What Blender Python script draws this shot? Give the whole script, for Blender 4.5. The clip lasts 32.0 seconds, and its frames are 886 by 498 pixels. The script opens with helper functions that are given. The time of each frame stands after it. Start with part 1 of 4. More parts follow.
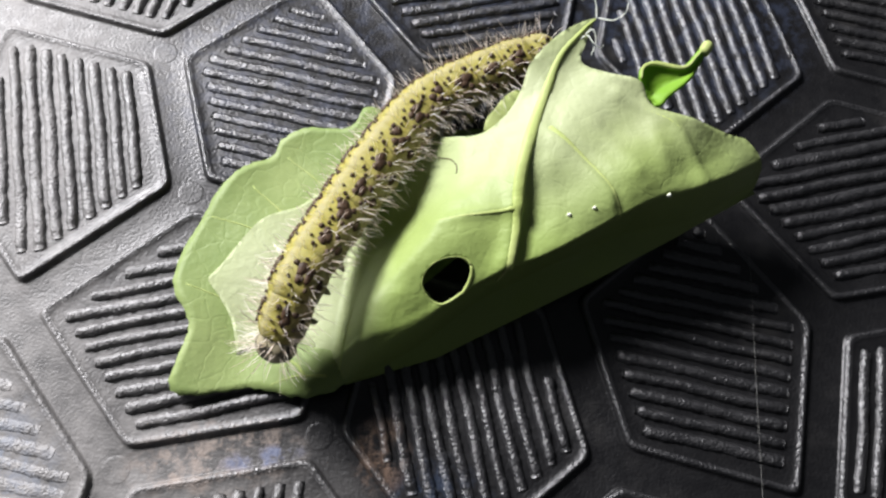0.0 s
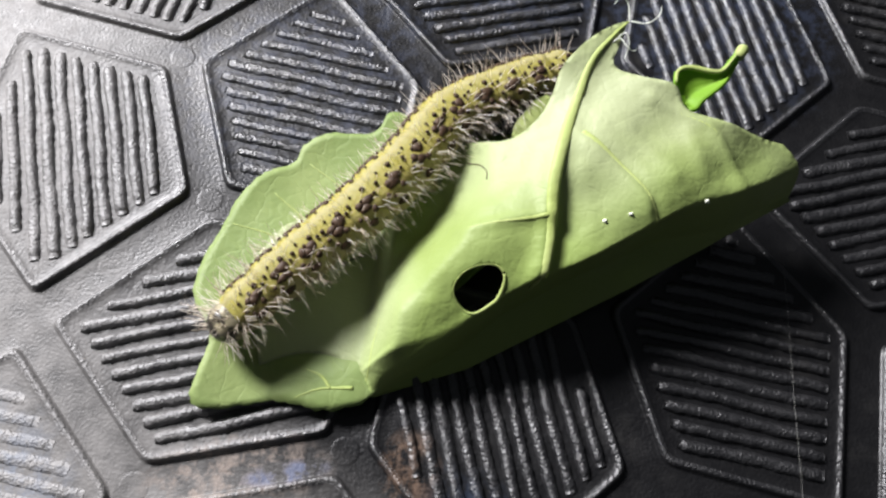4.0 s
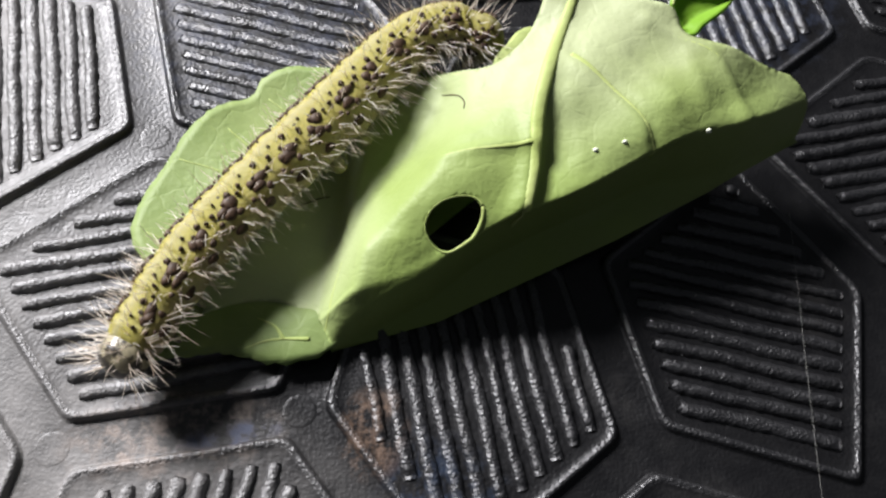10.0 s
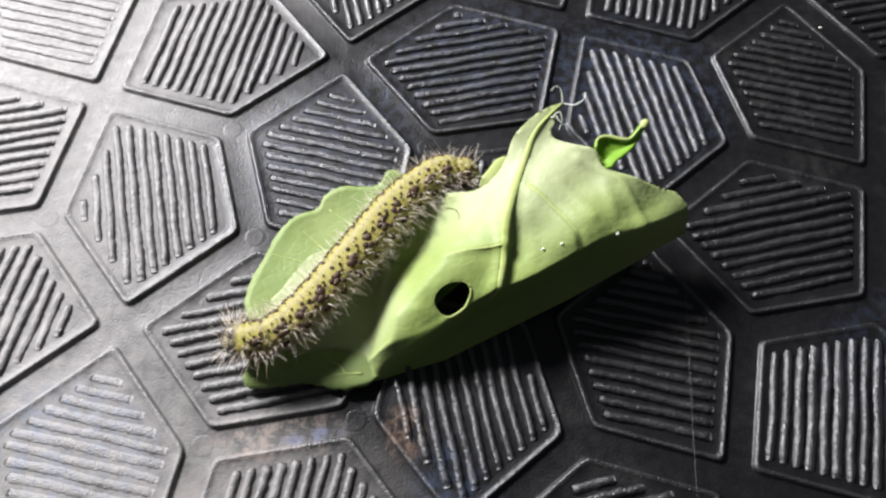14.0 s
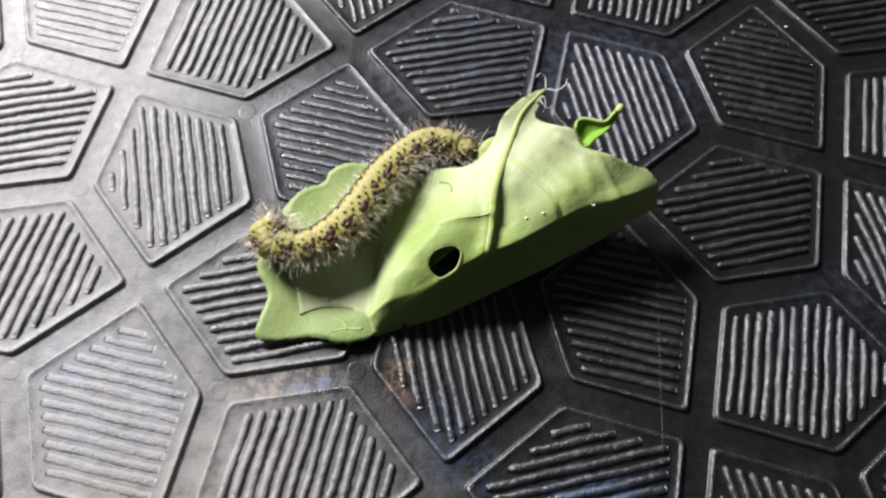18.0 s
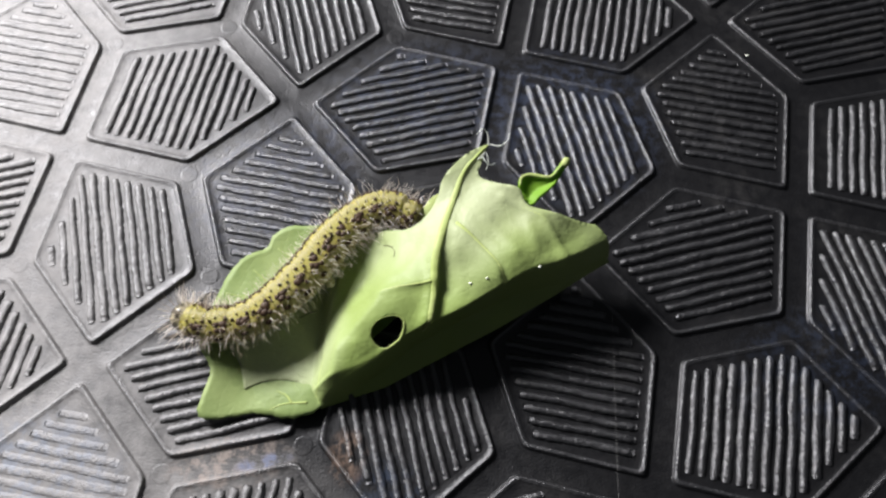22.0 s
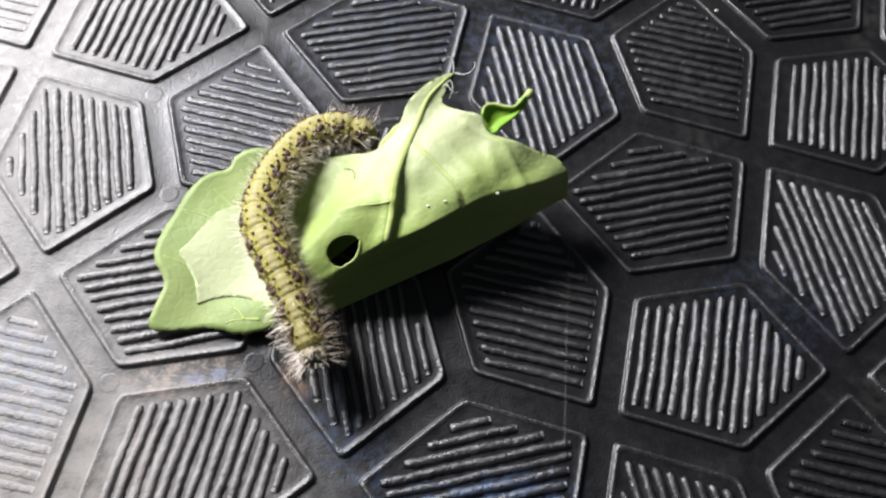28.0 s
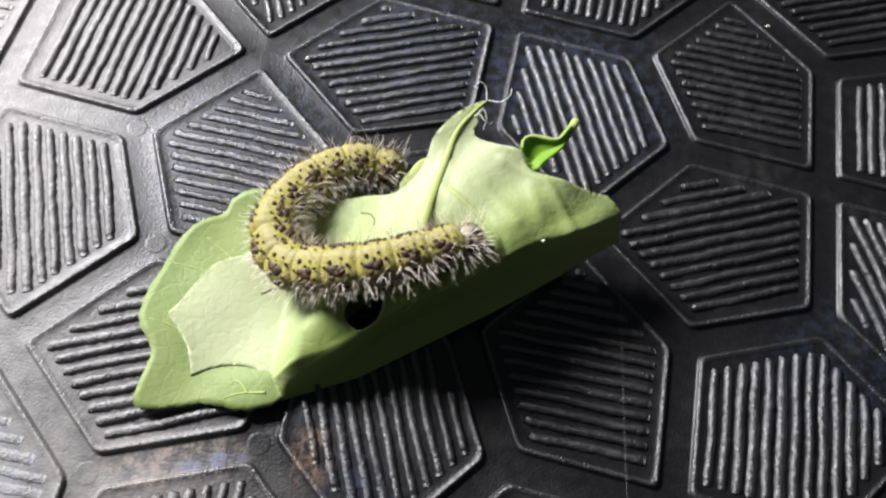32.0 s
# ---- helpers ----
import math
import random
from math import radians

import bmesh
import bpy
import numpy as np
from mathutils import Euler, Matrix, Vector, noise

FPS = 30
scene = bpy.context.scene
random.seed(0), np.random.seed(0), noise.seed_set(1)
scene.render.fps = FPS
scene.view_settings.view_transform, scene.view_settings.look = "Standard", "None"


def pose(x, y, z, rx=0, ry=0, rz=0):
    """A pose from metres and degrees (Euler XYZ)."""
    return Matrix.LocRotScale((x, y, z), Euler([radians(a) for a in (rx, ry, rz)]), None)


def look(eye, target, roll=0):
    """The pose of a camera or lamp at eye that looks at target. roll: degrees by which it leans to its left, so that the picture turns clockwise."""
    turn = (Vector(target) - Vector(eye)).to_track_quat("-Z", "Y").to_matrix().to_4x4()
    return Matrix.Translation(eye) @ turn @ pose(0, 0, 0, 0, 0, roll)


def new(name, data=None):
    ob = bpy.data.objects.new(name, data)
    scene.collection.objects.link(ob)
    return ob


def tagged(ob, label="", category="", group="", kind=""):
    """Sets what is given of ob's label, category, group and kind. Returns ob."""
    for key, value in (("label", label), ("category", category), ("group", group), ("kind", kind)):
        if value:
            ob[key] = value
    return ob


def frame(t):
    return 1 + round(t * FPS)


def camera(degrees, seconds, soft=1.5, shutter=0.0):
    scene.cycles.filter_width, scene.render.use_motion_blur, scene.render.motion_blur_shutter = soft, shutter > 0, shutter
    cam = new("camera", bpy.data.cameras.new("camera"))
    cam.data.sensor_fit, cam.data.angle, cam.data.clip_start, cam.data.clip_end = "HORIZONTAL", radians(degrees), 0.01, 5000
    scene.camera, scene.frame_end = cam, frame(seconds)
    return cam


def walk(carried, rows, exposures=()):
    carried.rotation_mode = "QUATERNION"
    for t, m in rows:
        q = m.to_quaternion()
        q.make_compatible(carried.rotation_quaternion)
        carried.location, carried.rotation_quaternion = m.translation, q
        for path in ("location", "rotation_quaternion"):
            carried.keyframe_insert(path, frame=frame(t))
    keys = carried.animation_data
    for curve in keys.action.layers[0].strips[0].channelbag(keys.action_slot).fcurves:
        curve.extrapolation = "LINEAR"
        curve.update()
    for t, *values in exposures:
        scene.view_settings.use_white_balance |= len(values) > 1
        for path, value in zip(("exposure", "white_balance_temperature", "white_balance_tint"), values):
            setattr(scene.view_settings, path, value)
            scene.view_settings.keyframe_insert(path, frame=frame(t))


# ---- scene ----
# The camera: a phone held by hand over the leaf, 7 to 11 cm above the mat.
cam = camera(57.10, 32.0, soft=2.5)
ROWS = [
    (0.0, -0.00079, -0.00081, 0.07631, 20.14, -2.82, 2.68),
    (0.5, -0.00115, -0.00032, 0.07670, 20.10, -2.82, 2.49),
    (1.0, -0.00314, 0.00003, 0.08046, 21.06, -1.90, 2.42),
    (1.5, -0.00442, -0.00053, 0.07974, 21.31, -2.23, 2.59),
    (2.0, -0.00333, 0.00027, 0.07912, 21.18, -2.30, 2.47),
    (2.5, -0.00296, -0.00016, 0.07944, 21.22, -2.39, 2.48),
    (3.0, -0.00300, -0.00031, 0.07955, 21.29, -2.42, 2.53),
    (3.5, -0.00325, -0.00036, 0.07810, 21.27, -2.66, 2.50),
    (4.0, -0.00422, -0.00095, 0.07373, 21.34, -3.46, 2.47),
    (4.5, -0.00321, 0.00004, 0.06878, 21.58, -4.49, 2.00),
    (6.5, -0.00660, -0.00220, 0.06904, 23.07, -5.04, 2.34),
    (7.0, -0.00511, -0.00215, 0.07016, 22.38, -4.32, 2.48),
    (7.5, -0.00388, -0.00131, 0.07299, 22.12, -3.41, 2.27),
    (8.0, -0.00342, -0.00099, 0.07168, 22.09, -3.63, 2.13),
    (8.5, -0.00284, -0.00121, 0.07025, 22.23, -3.70, 2.03),
    (9.0, -0.00272, -0.00197, 0.07004, 22.28, -3.75, 2.19),
    (9.5, -0.00306, -0.00255, 0.06877, 22.18, -4.03, 2.42),
    (10.0, -0.00254, -0.00569, 0.06307, 24.20, -4.91, 2.43),
    (10.5, -0.00408, -0.00418, 0.06633, 23.17, -4.79, 2.36),
    (11.0, -0.00351, -0.00405, 0.07355, 23.84, -4.13, 2.33),
    (11.5, -0.00370, -0.00741, 0.07923, 23.81, -3.61, 2.37),
    (12.0, -0.00289, -0.00877, 0.08636, 23.41, -3.11, 2.36),
    (12.5, -0.00200, -0.00986, 0.09188, 23.68, -2.91, 2.27),
    (13.0, -0.00087, -0.01191, 0.09869, 24.32, -2.59, 2.09),
    (13.5, -0.00027, -0.01188, 0.09910, 24.23, -2.54, 1.99),
    (14.0, -0.00194, -0.01214, 0.09808, 23.86, -2.54, 2.22),
    (14.5, 0.00029, -0.01181, 0.09799, 24.14, -2.43, 1.92),
    (16.5, -0.00131, -0.01935, 0.10484, 25.17, -2.39, 2.87),
    (17.0, -0.00157, -0.01992, 0.10597, 24.92, -2.39, 3.04),
    (17.5, -0.00125, -0.02217, 0.10809, 24.70, -2.49, 3.00),
    (18.0, -0.00115, -0.02151, 0.10581, 24.50, -2.86, 2.78),
    (18.5, -0.00072, -0.02111, 0.10589, 24.65, -2.80, 2.64),
    (19.0, 0.00024, -0.02047, 0.10530, 24.60, -2.70, 2.47),
    (19.5, 0.00051, -0.01893, 0.10773, 24.57, -2.47, 2.13),
    (20.0, 0.00163, -0.01705, 0.11174, 24.25, -1.22, 1.83),
    (20.5, 0.00360, -0.01456, 0.10599, 24.52, -1.76, 0.85),
    (21.0, 0.00262, -0.01436, 0.10078, 23.29, -1.95, 0.74),
    (21.5, 0.00766, -0.01333, 0.10245, 22.44, -1.17, 0.65),
    (22.0, 0.00804, -0.01015, 0.10731, 23.57, -0.87, 1.07),
    (22.5, 0.00872, -0.01189, 0.10637, 22.82, -0.64, 0.95),
    (23.0, 0.00569, -0.01322, 0.10635, 22.43, -0.92, 0.94),
    (23.5, 0.00682, -0.01243, 0.10469, 22.27, -1.07, 1.06),
    (24.0, 0.00829, -0.01215, 0.10500, 22.20, -0.92, 1.11),
    (24.5, 0.00944, -0.01260, 0.10443, 22.11, -1.04, 1.27),
    (25.0, 0.01011, -0.01376, 0.10474, 22.58, -1.06, 1.49),
    (25.5, 0.00832, -0.01486, 0.10616, 22.42, -1.29, 1.64),
    (27.5, 0.00875, -0.01650, 0.10273, 22.08, -3.41, 3.14),
    (28.0, 0.01137, -0.01909, 0.10395, 23.40, -3.21, 2.98),
    (28.5, 0.01071, -0.01556, 0.10077, 22.32, -3.32, 2.58),
    (29.0, 0.01244, -0.01649, 0.09910, 23.24, -3.30, 2.32),
    (29.5, 0.00410, -0.01989, 0.09385, 22.55, -3.87, 3.04),
    (30.0, 0.00145, -0.01591, 0.09050, 23.08, -4.34, 2.39),
    (30.5, 0.00441, -0.01325, 0.08986, 24.29, -4.47, 2.20),
    (31.0, 0.00560, -0.01283, 0.09132, 24.35, -4.46, 2.04),
    (31.5, 0.00497, -0.01052, 0.08961, 23.99, -4.67, 1.97),
    (32.0, 0.00556, -0.00907, 0.09128, 24.67, -4.02, 1.73),
]
EXPOSURES = [(0.0, -0.05), (10.0, -0.05), (13.0, 0.05), (17.0, 0.05), (19.0, -0.04), (22.0, -0.12), (25.5, -0.03), (27.5, 0.18), (29.0, 0.19), (30.0, 0.26), (31.0, 0.11), (32.0, 0.02)]
walk(cam, [(t, pose(x, y, z, rx, ry, rz)) for t, x, y, z, rx, ry, rz in ROWS], EXPOSURES)

# ---- light ----
world = bpy.data.worlds.new("night_room")
scene.world = world
world.use_nodes = True
world.node_tree.nodes["Background"].inputs[0].default_value = (0.84, 0.90, 1.0, 1)
world.node_tree.nodes["Background"].inputs[1].default_value = 0.06

lamp = bpy.data.lights.new("torch", "AREA")
lamp.shape, lamp.size = "DISK", 0.13
lamp.energy, lamp.color = 6.6, (1.0, 0.98, 0.99)
torch = new("torch", lamp)
torch.matrix_world = look((-0.264, 0.253, 0.264), (0.0, 0.03, 0.0))

MM = 0.001


# ---- materials ----
def material(name, rough=0.5, spec=0.5):
    mat = bpy.data.materials.new(name)
    mat.use_nodes = True
    nt = mat.node_tree
    bsdf = nt.nodes["Principled BSDF"]
    bsdf.inputs["Roughness"].default_value = rough
    bsdf.inputs["Specular IOR Level"].default_value = spec
    return mat, nt, bsdf


def node(nt, kind, **values):
    n = nt.nodes.new(kind)
    for key, value in values.items():
        n.inputs[key.replace("_", " ")].default_value = value
    return n


def noise_tex(nt, coord, scale, detail=4.0, rough=0.55):
    n = node(nt, "ShaderNodeTexNoise", Scale=scale, Detail=detail, Roughness=rough)
    nt.links.new(coord, n.inputs["Vector"])
    return n.outputs["Fac"]


def ramp(nt, fac, stops):
    n = nt.nodes.new("ShaderNodeValToRGB")
    els = n.color_ramp.elements
    while len(els) < len(stops):
        els.new(0.5)
    for e, (p, c) in zip(els, stops):
        e.position = p
        e.color = (*c, 1) if len(c) == 3 else c
    nt.links.new(fac, n.inputs["Fac"])
    return n.outputs["Color"]


def mix(nt, fac, a, b, blend="MIX"):
    n = nt.nodes.new("ShaderNodeMix")
    n.data_type, n.blend_type = "RGBA", blend
    for sock, v in ((n.inputs[0], fac), (n.inputs[6], a), (n.inputs[7], b)):
        if isinstance(v, bpy.types.NodeSocket):
            nt.links.new(v, sock)
        else:
            sock.default_value = v if isinstance(v, float) else (*v, 1)
    return n.outputs[2]


def calc(nt, op, a, b=0.0, clamp=False):
    n = nt.nodes.new("ShaderNodeMath")
    n.operation, n.use_clamp = op, clamp
    for sock, v in zip(n.inputs, (a, b)):
        if isinstance(v, bpy.types.NodeSocket):
            nt.links.new(v, sock)
        else:
            sock.default_value = v
    return n.outputs[0]


def bump(nt, bsdf, height, distance, strength=1.0):
    n = node(nt, "ShaderNodeBump", Strength=strength, Distance=distance)
    nt.links.new(height, n.inputs["Height"])
    nt.links.new(n.outputs["Normal"], bsdf.inputs["Normal"])


def blob(nt, position, x, y, rx, ry, turn=0.0):
    """1 in the middle of a smear on the mat, 0 outside it; x, y and radii in metres."""
    m = nt.nodes.new("ShaderNodeMapping")
    m.vector_type = "TEXTURE"
    m.inputs["Location"].default_value = (x, y, 0)
    m.inputs["Rotation"].default_value = (0, 0, radians(turn))
    m.inputs["Scale"].default_value = (rx, ry, 1.0)
    nt.links.new(position, m.inputs["Vector"])
    g = nt.nodes.new("ShaderNodeTexGradient")
    g.gradient_type = "SPHERICAL"
    nt.links.new(m.outputs["Vector"], g.inputs["Vector"])
    return g.outputs["Fac"]


def make_rubber(name, base, rough, grain, relief, gloss, deep):
    mat, nt, bsdf = material(name, rough, gloss)
    bsdf.inputs["Specular Tint"].default_value = (0.97, 0.975, 1.0, 1)
    pos = nt.nodes.new("ShaderNodeNewGeometry").outputs["Position"]
    fine = noise_tex(nt, pos, grain, 1.5, 0.5)
    mid = noise_tex(nt, pos, 420.0, 5.0, 0.6)
    wide = noise_tex(nt, pos, 70.0, 4.0, 0.6)
    chip = noise_tex(nt, pos, 650.0, 6.0, 0.7)
    dusty = ramp(nt, mid, [(0.42, (0, 0, 0)), (0.75, (1, 1, 1))])
    col = mix(nt, wide, tuple(c * 0.75 for c in base), tuple(c * 1.35 for c in base))
    col = mix(nt, calc(nt, "MULTIPLY", dusty, calc(nt, "MULTIPLY", ramp(nt, wide, [(0.50, (0.08, 0.08, 0.08)), (0.68, (1, 1, 1))]), 0.3)), col, (0.08, 0.077, 0.073))
    # pale dust on one side, with the torch's glare there painted in too
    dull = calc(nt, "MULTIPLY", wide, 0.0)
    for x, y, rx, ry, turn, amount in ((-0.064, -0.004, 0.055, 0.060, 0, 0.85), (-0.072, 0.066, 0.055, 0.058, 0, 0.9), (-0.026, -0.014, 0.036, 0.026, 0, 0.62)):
        dust_glare = calc(nt, "MULTIPLY", blob(nt, pos, x, y, rx, ry, turn), 1.8, True)
        dust_glare = calc(nt, "MULTIPLY", dust_glare, ramp(nt, mid, [(0.30, (0.35, 0.35, 0.35)), (0.65, (1, 1, 1))]))
        dust_glare = calc(nt, "MULTIPLY", dust_glare, amount)
        col = mix(nt, dust_glare, col, (0.235, 0.226, 0.221))
        dull = calc(nt, "ADD", dull, calc(nt, "MULTIPLY", dust_glare, 0.28))
    # smears of old paint and faint bluish tints on the rubber
    for x, y, rx, ry, turn, tint, amount in (
            (-0.018, 0.0060, 0.009, 0.0038, 10, (0.27, 0.22, 0.19), 0.8),
            (-0.0140, 0.0062, 0.0045, 0.0012, 12, (0.03, 0.07, 0.17), 0.75),
            (0.004, -0.001, 0.010, 0.006, -60, (0.04, 0.09, 0.20), 0.2),
            (-0.003, 0.007, 0.003, 0.004, 0, (0.20, 0.13, 0.09), 0.6),
            (-0.041, 0.003, 0.013, 0.010, -30, (0.14, 0.17, 0.23), 0.6),
            (0.020, -0.009, 0.016, 0.006, 14, (0.04, 0.08, 0.17), 0.6),
            (0.045, -0.012, 0.012, 0.006, 20, (0.25, 0.16, 0.09), 0.6),
            (0.004, 0.062, 0.018, 0.012, 20, (0.05, 0.07, 0.13), 0.3),
            (0.028, 0.058, 0.016, 0.016, 20, (0.05, 0.07, 0.13), 0.3),
            (-0.017, 0.046, 0.016, 0.014, 20, (0.05, 0.065, 0.12), 0.3),
            # bluish highlights of the ribs, painted here as a tint
            (0.060, 0.020, 0.014, 0.010, 20, (0.06, 0.09, 0.17), 0.12),
            (-0.030, -0.008, 0.016, 0.010, 20, (0.20, 0.16, 0.13), 0.35)):
        spot = blob(nt, pos, x, y, rx, ry, turn)
        mask = calc(nt, "MULTIPLY", calc(nt, "MULTIPLY", spot, 2.2, True), ramp(nt, chip, [(0.46, (0, 0, 0)), (0.60, (1, 1, 1))]))
        col = mix(nt, calc(nt, "MULTIPLY", mask, amount * 0.8, True), col, tint)
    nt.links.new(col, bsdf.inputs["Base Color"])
    scuff = node(nt, "ShaderNodeTexVoronoi", Scale=330.0)
    scuff.feature = "DISTANCE_TO_EDGE"
    nt.links.new(pos, scuff.inputs["Vector"])
    nick = calc(nt, "MULTIPLY", ramp(nt, scuff.outputs["Distance"], [(0.0, (1, 1, 1)), (0.09, (0, 0, 0))]), ramp(nt, wide, [(0.50, (0, 0, 0)), (0.60, (1, 1, 1))]))
    r = calc(nt, "ADD", calc(nt, "MULTIPLY", chip, 0.40), rough - 0.20)
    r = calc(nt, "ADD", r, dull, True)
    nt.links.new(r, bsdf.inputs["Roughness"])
    h = calc(nt, "ADD", calc(nt, "MULTIPLY", fine, relief), calc(nt, "MULTIPLY", mid, 0.55))
    h = calc(nt, "SUBTRACT", h, calc(nt, "MULTIPLY", nick, 0.22))
    bump(nt, bsdf, h, deep, 0.9)
    return mat


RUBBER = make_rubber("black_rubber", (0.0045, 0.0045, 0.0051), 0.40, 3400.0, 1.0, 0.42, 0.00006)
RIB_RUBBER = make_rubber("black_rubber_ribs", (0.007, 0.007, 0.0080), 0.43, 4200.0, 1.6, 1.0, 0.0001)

floor_mat, nt, bsdf = material("concrete", 0.8, 0.3)
pos = nt.nodes.new("ShaderNodeNewGeometry").outputs["Position"]
nt.links.new(ramp(nt, noise_tex(nt, pos, 30.0, 6.0), [(0.3, (0.10, 0.095, 0.09)), (0.7, (0.17, 0.165, 0.155))]), bsdf.inputs["Base Color"])


def make_leaf(name, dark, light, vein_scale, translucent, net_amount=0.02, patches=(), pale=()):
    mat, nt, bsdf = material(name, 0.52, 0.25)
    pos = nt.nodes.new("ShaderNodeNewGeometry").outputs["Position"]
    wide = noise_tex(nt, pos, 110.0, 3.0)
    fine = noise_tex(nt, pos, 1500.0, 4.0)
    cells = node(nt, "ShaderNodeTexVoronoi", Scale=vein_scale)
    cells.feature = "DISTANCE_TO_EDGE"
    warp = node(nt, "ShaderNodeTexNoise", Scale=300.0, Detail=2.0)
    nt.links.new(pos, warp.inputs["Vector"])
    vm = nt.nodes.new("ShaderNodeVectorMath")
    vm.operation = "MULTIPLY_ADD"
    nt.links.new(warp.outputs["Color"], vm.inputs[0])
    vm.inputs[1].default_value = (0.002, 0.002, 0.002)
    nt.links.new(pos, vm.inputs[2])
    nt.links.new(vm.outputs[0], cells.inputs["Vector"])
    net = ramp(nt, cells.outputs["Distance"], [(0.0, (1, 1, 1)), (0.06, (0, 0, 0))])
    col = mix(nt, ramp(nt, wide, [(0.35, (0, 0, 0)), (0.65, (1, 1, 1))]), dark, light)
    col = mix(nt, calc(nt, "MULTIPLY", net, net_amount), col, tuple(min(1, c * 1.5 + 0.04) for c in light))
    col = mix(nt, calc(nt, "MULTIPLY", fine, 0.25), col, dark)
    # greener areas; shading of the flap's tilted front is painted in too
    for x, y, rx, ry, turn, amount in patches:
        spot = calc(nt, "MULTIPLY", blob(nt, pos, x, y, rx, ry, turn), 1.6, True)
        spot = calc(nt, "MULTIPLY", spot, ramp(nt, wide, [(0.25, (0.4, 0.4, 0.4)), (0.6, (1, 1, 1))]))
        col = mix(nt, calc(nt, "MULTIPLY", spot, amount), col, (0.225, 0.305, 0.08))
    # whitish areas; the strong light on the flap is painted into them too
    for x, y, rx, ry, turn, amount in pale:
        spot = calc(nt, "MULTIPLY", blob(nt, pos, x, y, rx, ry, turn), 1.5, True)
        col = mix(nt, calc(nt, "MULTIPLY", spot, amount), col, (0.39, 0.43, 0.26))
    nt.links.new(col, bsdf.inputs["Base Color"])
    h = calc(nt, "SUBTRACT", calc(nt, "MULTIPLY", fine, 0.7), calc(nt, "MULTIPLY", net, 2.5 * net_amount))
    pucker = noise_tex(nt, pos, 260.0, 2.0)
    h = calc(nt, "ADD", h, calc(nt, "MULTIPLY", pucker, 1.2))
    bump(nt, bsdf, h, 0.00012, 0.8)
    tr = nt.nodes.new("ShaderNodeBsdfTranslucent")
    nt.links.new(mix(nt, 1.0, col, (0.75, 1.0, 0.35), "MULTIPLY"), tr.inputs["Color"])
    mx = nt.nodes.new("ShaderNodeMixShader")
    mx.inputs[0].default_value = translucent
    out = nt.nodes["Material Output"]
    nt.links.new(bsdf.outputs[0], mx.inputs[1])
    nt.links.new(tr.outputs[0], mx.inputs[2])
    nt.links.new(mx.outputs[0], out.inputs["Surface"])
    return mat


LEAF_TOP = make_leaf("leaf_upper_side", (0.195, 0.27, 0.088), (0.29, 0.36, 0.14), 430.0, 0.22, 0.07)
LEAF_UNDER = make_leaf("leaf_underside", (0.215, 0.27, 0.088), (0.28, 0.315, 0.175), 380.0, 0.06, 0.045,
                       ((0.031, 0.031, 0.018, 0.010, 20, 0.45), (0.020, 0.030, 0.012, 0.005, 25, 0.6), (0.004, 0.0195, 0.017, 0.008, 29, 1.0), (0.002, 0.0255, 0.019, 0.010, 30, 0.7), (-0.004, 0.0150, 0.010, 0.006, 30, 0.8), (0.015, 0.0265, 0.010, 0.005, 25, 0.5)),
                       ((-0.0135, 0.0215, 0.011, 0.011, 30, 0.95), (0.013, 0.040, 0.014, 0.008, 25, 0.6), (0.005, 0.034, 0.009, 0.007, 30, 0.35), (0.012, 0.031, 0.006, 0.006, 0, 0.25)))
LEAF_VEIN = make_leaf("leaf_vein", (0.35, 0.43, 0.13), (0.41, 0.47, 0.19), 200.0, 0.15)
LEAF_LOBE = make_leaf("leaf_lobe", (0.17, 0.34, 0.025), (0.25, 0.45, 0.05), 420.0, 0.3)
FIBRE, nt, bsdf = material("plant_fibre", 0.6, 0.4)
bsdf.inputs["Base Color"].default_value = (0.62, 0.66, 0.58, 1)

THREAD, nt, bsdf = material("grey_thread", 0.6, 0.3)
bsdf.inputs["Base Color"].default_value = (0.22, 0.22, 0.21, 1)


